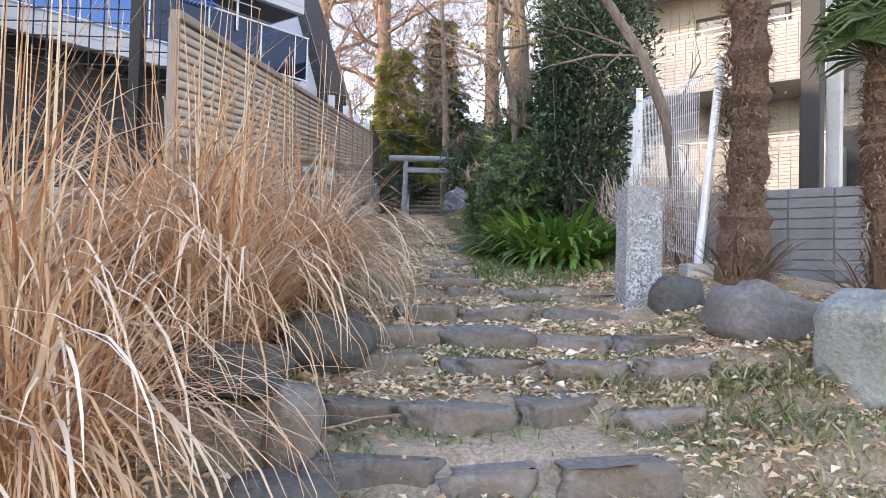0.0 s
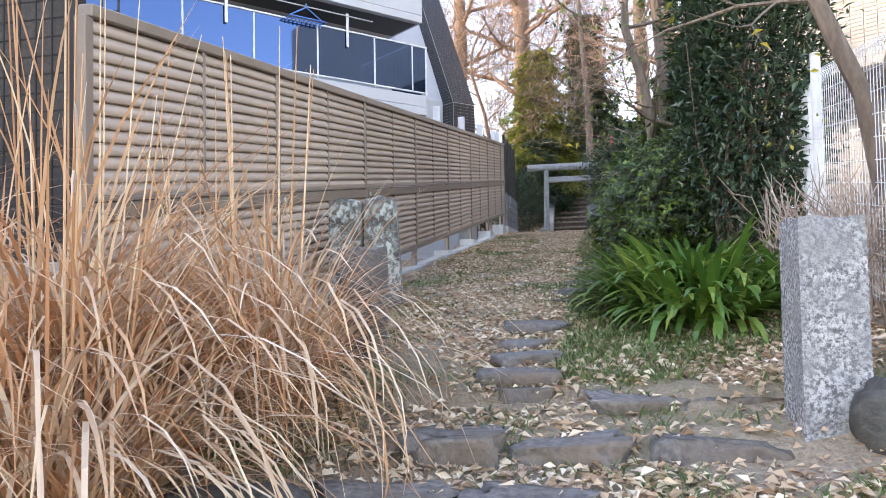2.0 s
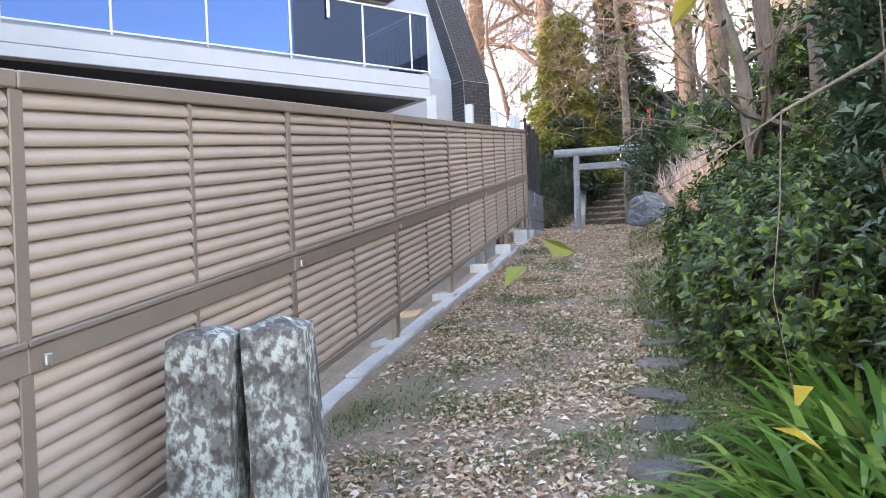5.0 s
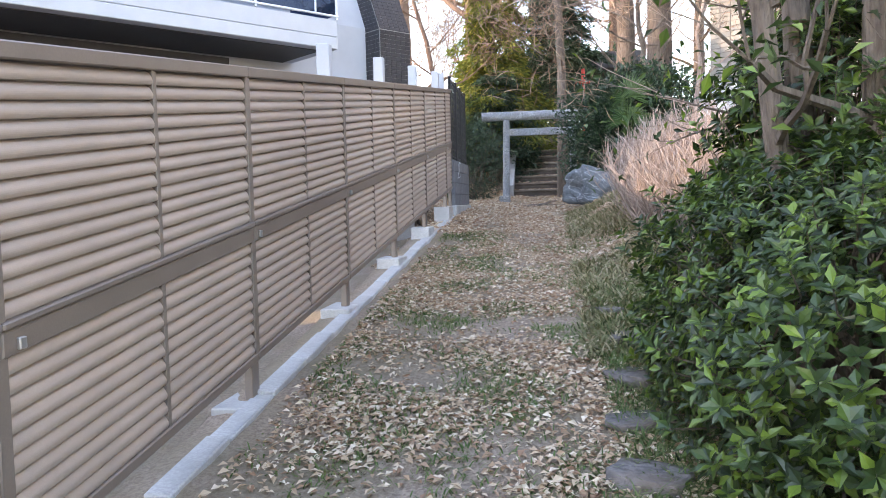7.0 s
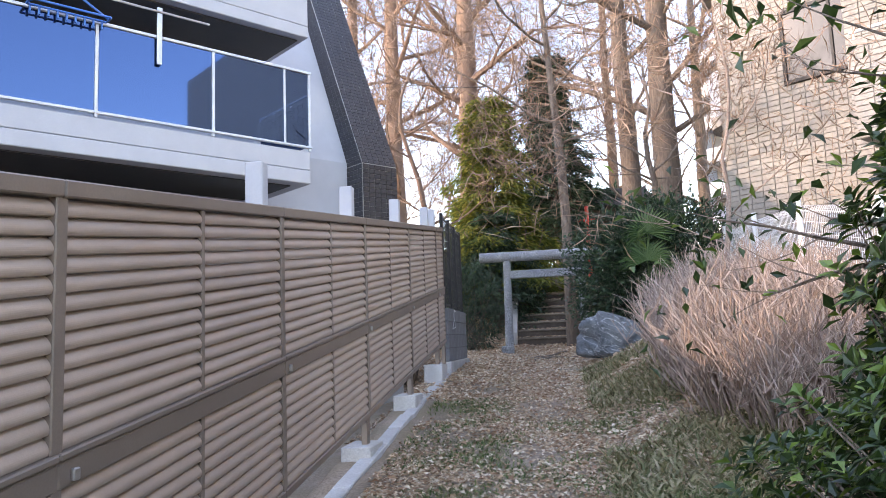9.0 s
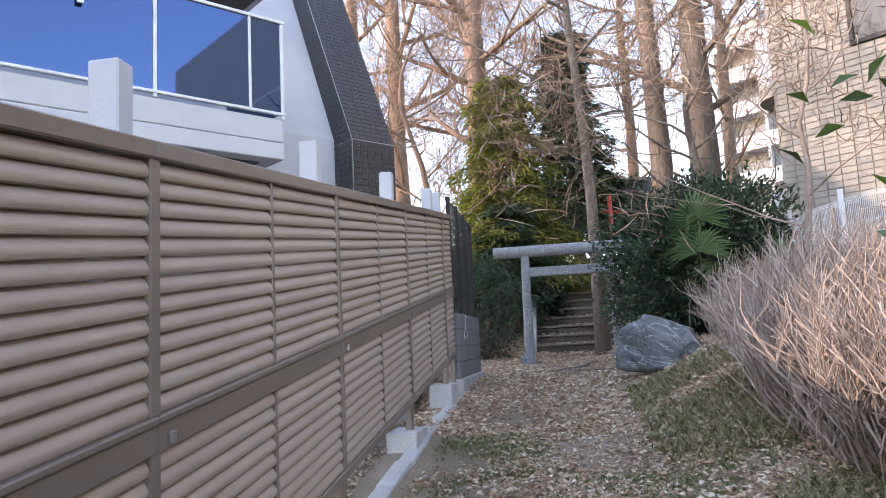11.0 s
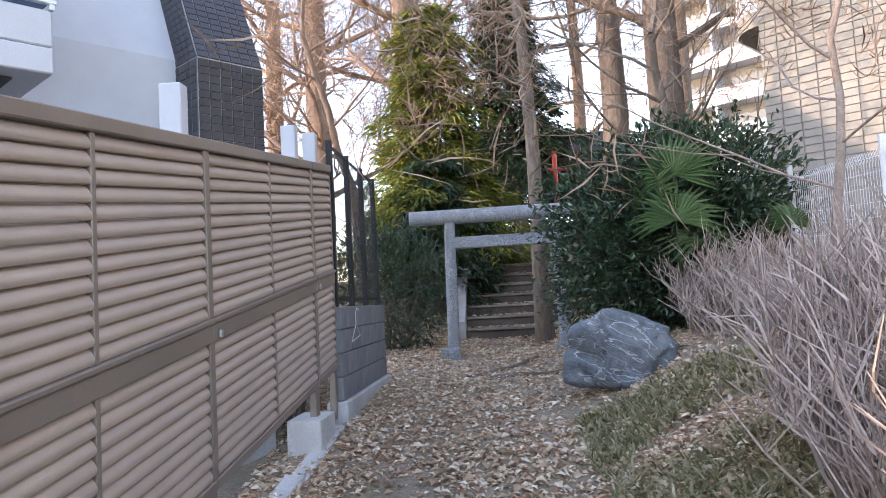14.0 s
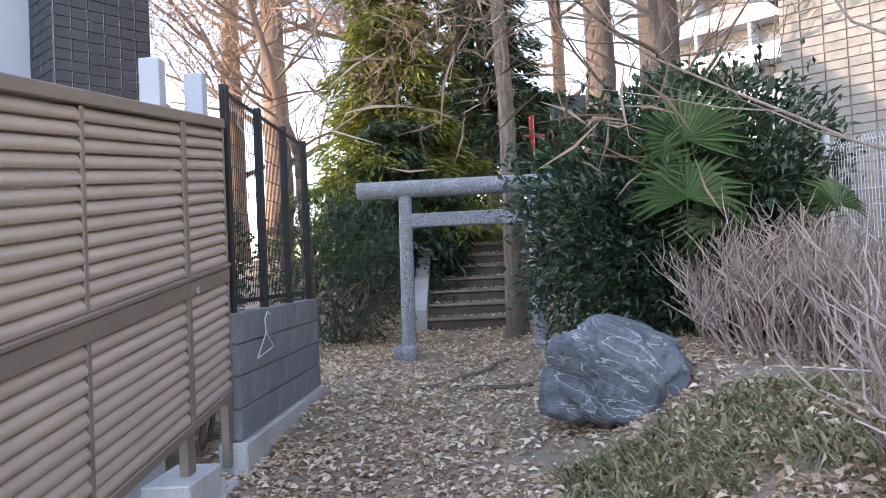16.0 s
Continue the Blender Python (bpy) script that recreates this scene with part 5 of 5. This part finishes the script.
# ---- the corner behind the dry grass ----
def build_left_corner():
    w = thing("low_wall", "low pale rendered wall with grey coping", "wall", at=(-7.5, 5.0, 0.6), kind="structure")
    g = Geo()
    g.box(0, 0, -0.8, 5.6, 0.15, 1.22, 0.01)
    part("wall", g.mesh("wall", mat("beige_render", (0.55, 0.48, 0.42), (0.62, 0.55, 0.48), (0.5, 0.44, 0.39), 0.85, 60, 2, 0.2)), w)
    g = Geo()
    g.box(-0.02, -0.03, 1.224, 5.62, 0.18, 1.29, 0.01)
    part("coping", g.mesh("coping", M_CONC), w)
    f = thing("black_lattice_fence", "black metal lattice screen above the low wall", "fence", at=(-7.5, 5.25, 1.2), kind="structure")
    g = Geo()
    for k in range(5):
        g.box(0.1 + k * 1.3, 0, -0.8, 0.18 + k * 1.3, 0.08, 2.9, 0.006)
    part("post", g.mesh("post", M_BLACK), f)
    g = Geo()
    for k in range(56):
        g.box(0.1 + k * 0.1, 0.03, 0.5, 0.108 + k * 0.1, 0.038, 2.6)
    for k in range(22):
        g.box(0.1, 0.04, 0.5 + k * 0.1, 5.6, 0.048, 0.508 + k * 0.1)
    part("lattice", g.mesh("lattice", M_BLACK), f)
    h = thing("neighbour_house", "dark clad house with white balcony edge", "house", at=(-8.9, 6.6, 0.4))
    g = Geo()
    g.box(-4, 0, -1, 3.2, 3.0, 7.4, 0.02)
    part("wall", g.mesh("wall", mat("dark_cladding", (0.06, 0.05, 0.047), (0.1, 0.085, 0.075), (0.05, 0.045, 0.04), 0.8, 20, 3, 0.3)), h)
    g = Geo()
    g.box(-3, -0.6, 2.55, 3.2, -0.004, 2.75, 0.01)
    for k in range(33):
        g.box(-3 + k * 0.19, -0.58, 2.754, -2.97 + k * 0.19, -0.55, 3.7)
    g.box(-3, -0.6, 3.704, 3.2, -0.53, 3.76, 0.006)
    part("balcony", g.mesh("balcony", M_WHITEMETAL), h)
    g = Geo()
    g.box(0.4, -0.06, 0.9, 2.2, 0.02, 2.1, 0.01)
    g.box(-1.8, -0.06, 3.2, 2.2, 0.02, 4.9, 0.01)
    part("window", g.mesh("window", M_WINDOW), h)


build_left_corner()


def build_car():
    c = thing("parked_car", "pale silver parked car behind the low wall", "car", at=(-3.9, 8.6, 0.35), rz=60)
    side = [(-2.1, 0.35), (-2.1, 0.75), (-1.3, 0.92), (-0.7, 1.38), (0.8, 1.42), (1.6, 1.0), (2.1, 0.9), (2.15, 0.35)]
    bm = bmesh.new()
    a = [bm.verts.new((x, -0.8 + (0.12 if z > 1.2 else 0), z)) for x, z in side]
    b = [bm.verts.new((x, 0.8 - (0.12 if z > 1.2 else 0), z)) for x, z in side]
    bm.faces.new(a), bm.faces.new(b[::-1])
    for i in range(8):
        bm.faces.new((a[i], b[i], b[(i + 1) % 8], a[(i + 1) % 8]))
    bmesh.ops.recalc_face_normals(bm, faces=bm.faces)
    bmesh.ops.bevel(bm, geom=bm.edges, offset=0.06, segments=2, affect='EDGES')
    me = bpy.data.meshes.new("body")
    bm.to_mesh(me)
    bm.free()
    me.materials.append(M_WHITEMETAL)
    part("body", me, c)
    g = Geo()
    g.add([(-0.75, -0.77, 1.3), (0.75, -0.77, 1.33), (1.35, -0.815, 1.0), (-1.1, -0.815, 0.98)], [(0, 3, 2, 1)])
    part("window", g.mesh("window", M_WINDOW), c)
    for x in (-1.35, 1.4):
        for y in (-0.72, 0.72):
            g = Geo()
            g.tube([(x, y - 0.1, 0.31), (x, y + 0.1, 0.31)], [0.31, 0.31], 20)
            part("wheel", g.mesh("wheel", M_BLACK), c)


build_car()


# ---- the shrine at the head of the stairs ----
def build_shrine():
    s = thing("shrine_hall", "dark wooden shrine hall with slatted front", "shrine", at=(0.0, 31.5, 4.5))
    g = Geo()
    g.box(-1.2, 0, 0, 2.4, 2.4, 0.35, 0.02)
    part("base", g.mesh("base", M_STEPCONC), s)
    g = Geo()
    for k in range(13):
        g.box(-1.1 + k * 0.26, -0.1, 0.0, -1.0 + k * 0.26, -0.03, 1.0, 0.005)
    for z in (0.25, 0.8):
        g.box(-1.2, -0.028, z, 2.4, 0.0, z + 0.09, 0.005)
    part("picket", g.mesh("picket", M_WOOD), s)
    g = Geo()
    for x in (-0.95, 0.1, 1.1, 2.1):
        g.box(x - 0.07, 0.1, 0.35, x + 0.07, 0.24, 2.5, 0.008)
    g.box(-1.2, 0.06, 2.3, 2.4, 0.3, 2.5, 0.01)
    for k in range(12):
        g.box(-0.85 + k * 0.26, 0.15, 1.1, -0.79 + k * 0.26, 0.19, 2.28)
    part("frame", g.mesh("frame", M_WOOD), s)
    g = Geo()
    V = [(x, y, z) for x in (-1.8, 3.0) for y, z in ((-0.5, 2.5), (1.2, 3.3), (2.9, 2.5), (2.9, 2.62), (1.2, 3.46), (-0.5, 2.62))]
    g.add(V, [tuple(range(6)), tuple(range(6, 12))[::-1]] + [(i, i + 6, (i + 1) % 6 + 6, (i + 1) % 6) for i in range(6)])
    part("roof", g.mesh("roof", M_WOOD), s)
    for x in (0.95, 2.6):
        p = thing("red_post", "red lacquered wooden post before the shrine", "post", "red posts", at=(x, 29.6, 4.3))
        g = Geo()
        g.tube([(0, 0, 0), (0, 0, 2.6)], [0.06, 0.055], 10)
        part("shaft", g.mesh("shaft", M_RED), p)
        g = Geo()
        g.tube([(-0.25, 0, 2.2), (0.25, 0, 2.2)], [0.04, 0.04], 8)
        part("arm", g.mesh("arm", M_RED), p)


build_shrine()


# ---- ground cover ----
def scatter(n, x0, x1, y0, y1, rng):
    x, y = x0 + (x1 - x0) * rng.random(n), y0 + (y1 - y0) * rng.random(n)
    return x, y


def patchy(x, y, f, s):
    return np.array([noise.noise(Vector((a * f, b * f, s))) for a, b in zip(x, y)])


def dead_leaves(name, n, box, seed, size, thresh, label):
    rng = np.random.default_rng(seed)
    x, y = scatter(n, *box, rng)
    k = 1.3 * patchy(x, y, 1.1, 3.0) + 0.14 * smoothstep(-0.9, 0.5, x) - 0.04 + 0.3 * rng.normal(size=n) > thresh
    x, y = x[k], y[k]
    n = len(x)
    P = np.stack([x, y, ground_z(x, y) + 0.008 + 0.014 * rng.random(n)], 1)
    a = rng.random(n) * 2 * math.pi
    D = np.stack([np.cos(a), np.sin(a), rng.normal(size=n) * 0.25], 1)
    U = rng.normal(size=(n, 3)) * 0.35 + [0, 0, 1]
    L = size * (0.5 + 0.9 * rng.random(n))
    ob = new(name, leaf_mesh(name, L_LITTER, P, D, U, L, L * (0.35 + 0.35 * rng.random(n)), 0.3))
    tagged(ob, label, "leaf litter", kind="stuff")


dead_leaves("dead_leaves", 100000, (-1.5, 2.0, 6.3, 18.0), 201, 0.045, -0.04, "fallen brown and buff leaves on the path")
dead_leaves("dead_leaves", 46000, (-2.6, 2.2, 17.0, 28.0), 202, 0.062, -0.35, "thick carpet of fallen brown leaves before the gate")
dead_leaves("dead_leaves", 36000, (-1.4, 2.6, 1.8, 6.8), 203, 0.05, -0.1, "fallen leaves and debris on the stone steps")


def low_grass(name, n, box, seed, h, thresh, m, label, freq=1.2, keep=None, wid=0.004):
    rng = np.random.default_rng(seed)
    x, y = scatter(n, *box, rng)
    k = patchy(x, y, freq, 9.0) + 0.14 * rng.normal(size=n) > thresh
    if keep is not None:
        k &= keep(x, y)
    x, y = x[k], y[k]
    n = len(x)
    P = np.stack([x, y, ground_z(x, y) - 0.005], 1)
    ob = new(name, blade_mesh(name, m, P, rng.random(n) * 6.28, 0.2 + 0.6 * rng.random(n), h * (0.4 + 0.9 * rng.random(n)), wid * (1 + rng.random(n)), 3, 0.9))
    tagged(ob, label, "grass", kind="stuff")


low_grass("low_grass", 80000, (-1.5, 1.3, 5.6, 17.0), 211, 0.06, 0.06, L_GRASS, "thin patchy green grass on the path", 1.7, wid=0.005)
low_grass("low_grass", 60000, (0.3, 1.6, 5.3, 13.5), 212, 0.10, -0.2, L_GRASS, "longer green grass along the path edge")
low_grass("low_grass", 26000, (-0.9, 2.4, 2.0, 5.5), 213, 0.08, 0.12, L_GRASS, "green grass tufts between the step stones", 2.2)
low_grass("low_bamboo_grass", 5000, (0.75, 2.5, 1.9, 3.9), 215, 0.13, -0.05, L_BAMBOO, "dry leafy debris and bamboo grass by the boulders", wid=0.008)
low_grass("low_grass", 900, (0.22, 0.52, 2.5, 2.78), 216, 0.12, -2.0, L_STRAP, "bright green grass tuft at the lowest step")
low_grass("low_bamboo_grass", 34000, (0.2, 1.9, 11.5, 19.3), 214, 0.12, -0.2, L_BAMBOO, "low faded bamboo grass beside the path", wid=0.009)


def curved_stick(name, label, category, pts, r, m):
    g = Geo()
    q = []
    for (xa, ya, ha), (xb, yb, hb) in zip(pts, pts[1:]):
        for k in range(6):
            t = k / 6
            x, y = xa + (xb - xa) * t, ya + (yb - ya) * t
            q.append((x, y, gz(x, y) + ha + (hb - ha) * t))
    g.tube(q, [r * (1 - 0.5 * k / len(q)) for k in range(len(q))], 6)
    tagged(new(name, g.mesh(name, m)), label, category)


curved_stick("tree_root", "exposed brown tree root across the leafy path", "root", ((-0.75, 21.6, 0.0), (-0.3, 22.2, 0.03), (0.15, 22.9, 0.02)), 0.035, M_BARK)
curved_stick("tree_root", "exposed brown tree root across the leafy path", "root", ((-0.5, 21.5, 0.0), (0.0, 21.45, 0.03), (0.4, 21.7, 0.0)), 0.04, M_BARK)
curved_stick("fallen_stick", "thin pale fallen stick on the steps", "stick", ((-0.6, 3.2, 0.03), (-0.3, 3.36, 0.05), (0.0, 3.42, 0.06), (0.3, 3.6, 0.07)), 0.006, M_TWIG)


def build_wire_hanger():
    t = thing("wire_hanger", "white wire clothes hanger hooked on the block wall", "hanger", at=(FX + 0.085, 19.92, 3.62), rz=90)
    g = Geo()
    g.tube([(-0.19, 0, -0.17), (0.19, 0, -0.13), (0.02, 0, -0.02), (-0.19, 0, -0.17)], [0.004] * 4, 5)
    g.tube([(0.02, 0, -0.02), (0.0, 0, 0.07), (0.03, -0.01, 0.12), (0.07, -0.02, 0.10)], [0.004] * 4, 5)
    part("wire", g.mesh("wire", M_WHITEMETAL), t)


build_wire_hanger()


def tread_litter():
    """Leaves lying on the treads of the stairs."""
    rng = np.random.default_rng(231)
    n = 1600
    k = rng.integers(0, 7, n)
    x = -0.92 + 2.2 * rng.random(n) ** 0.7
    P = np.stack([x, 25.35 + k * 0.32 + 0.02 + 0.26 * rng.random(n), 3.12 + (k + 1) * 0.18 + 0.008 + 0.01 * rng.random(n)], 1)
    a = rng.random(n) * 6.28
    L = 0.06 * (0.5 + 0.9 * rng.random(n))
    ob = new("stair_leaves", leaf_mesh("stair_leaves", L_LITTER, P, np.stack([np.cos(a), np.sin(a), 0.2 * rng.normal(size=n)], 1), rng.normal(size=(n, 3)) * 0.3 + [0, 0, 1], L, L * 0.5, 0.3))
    tagged(ob, "fallen brown leaves on the concrete stair treads", "leaf litter", kind="stuff")


tread_litter()
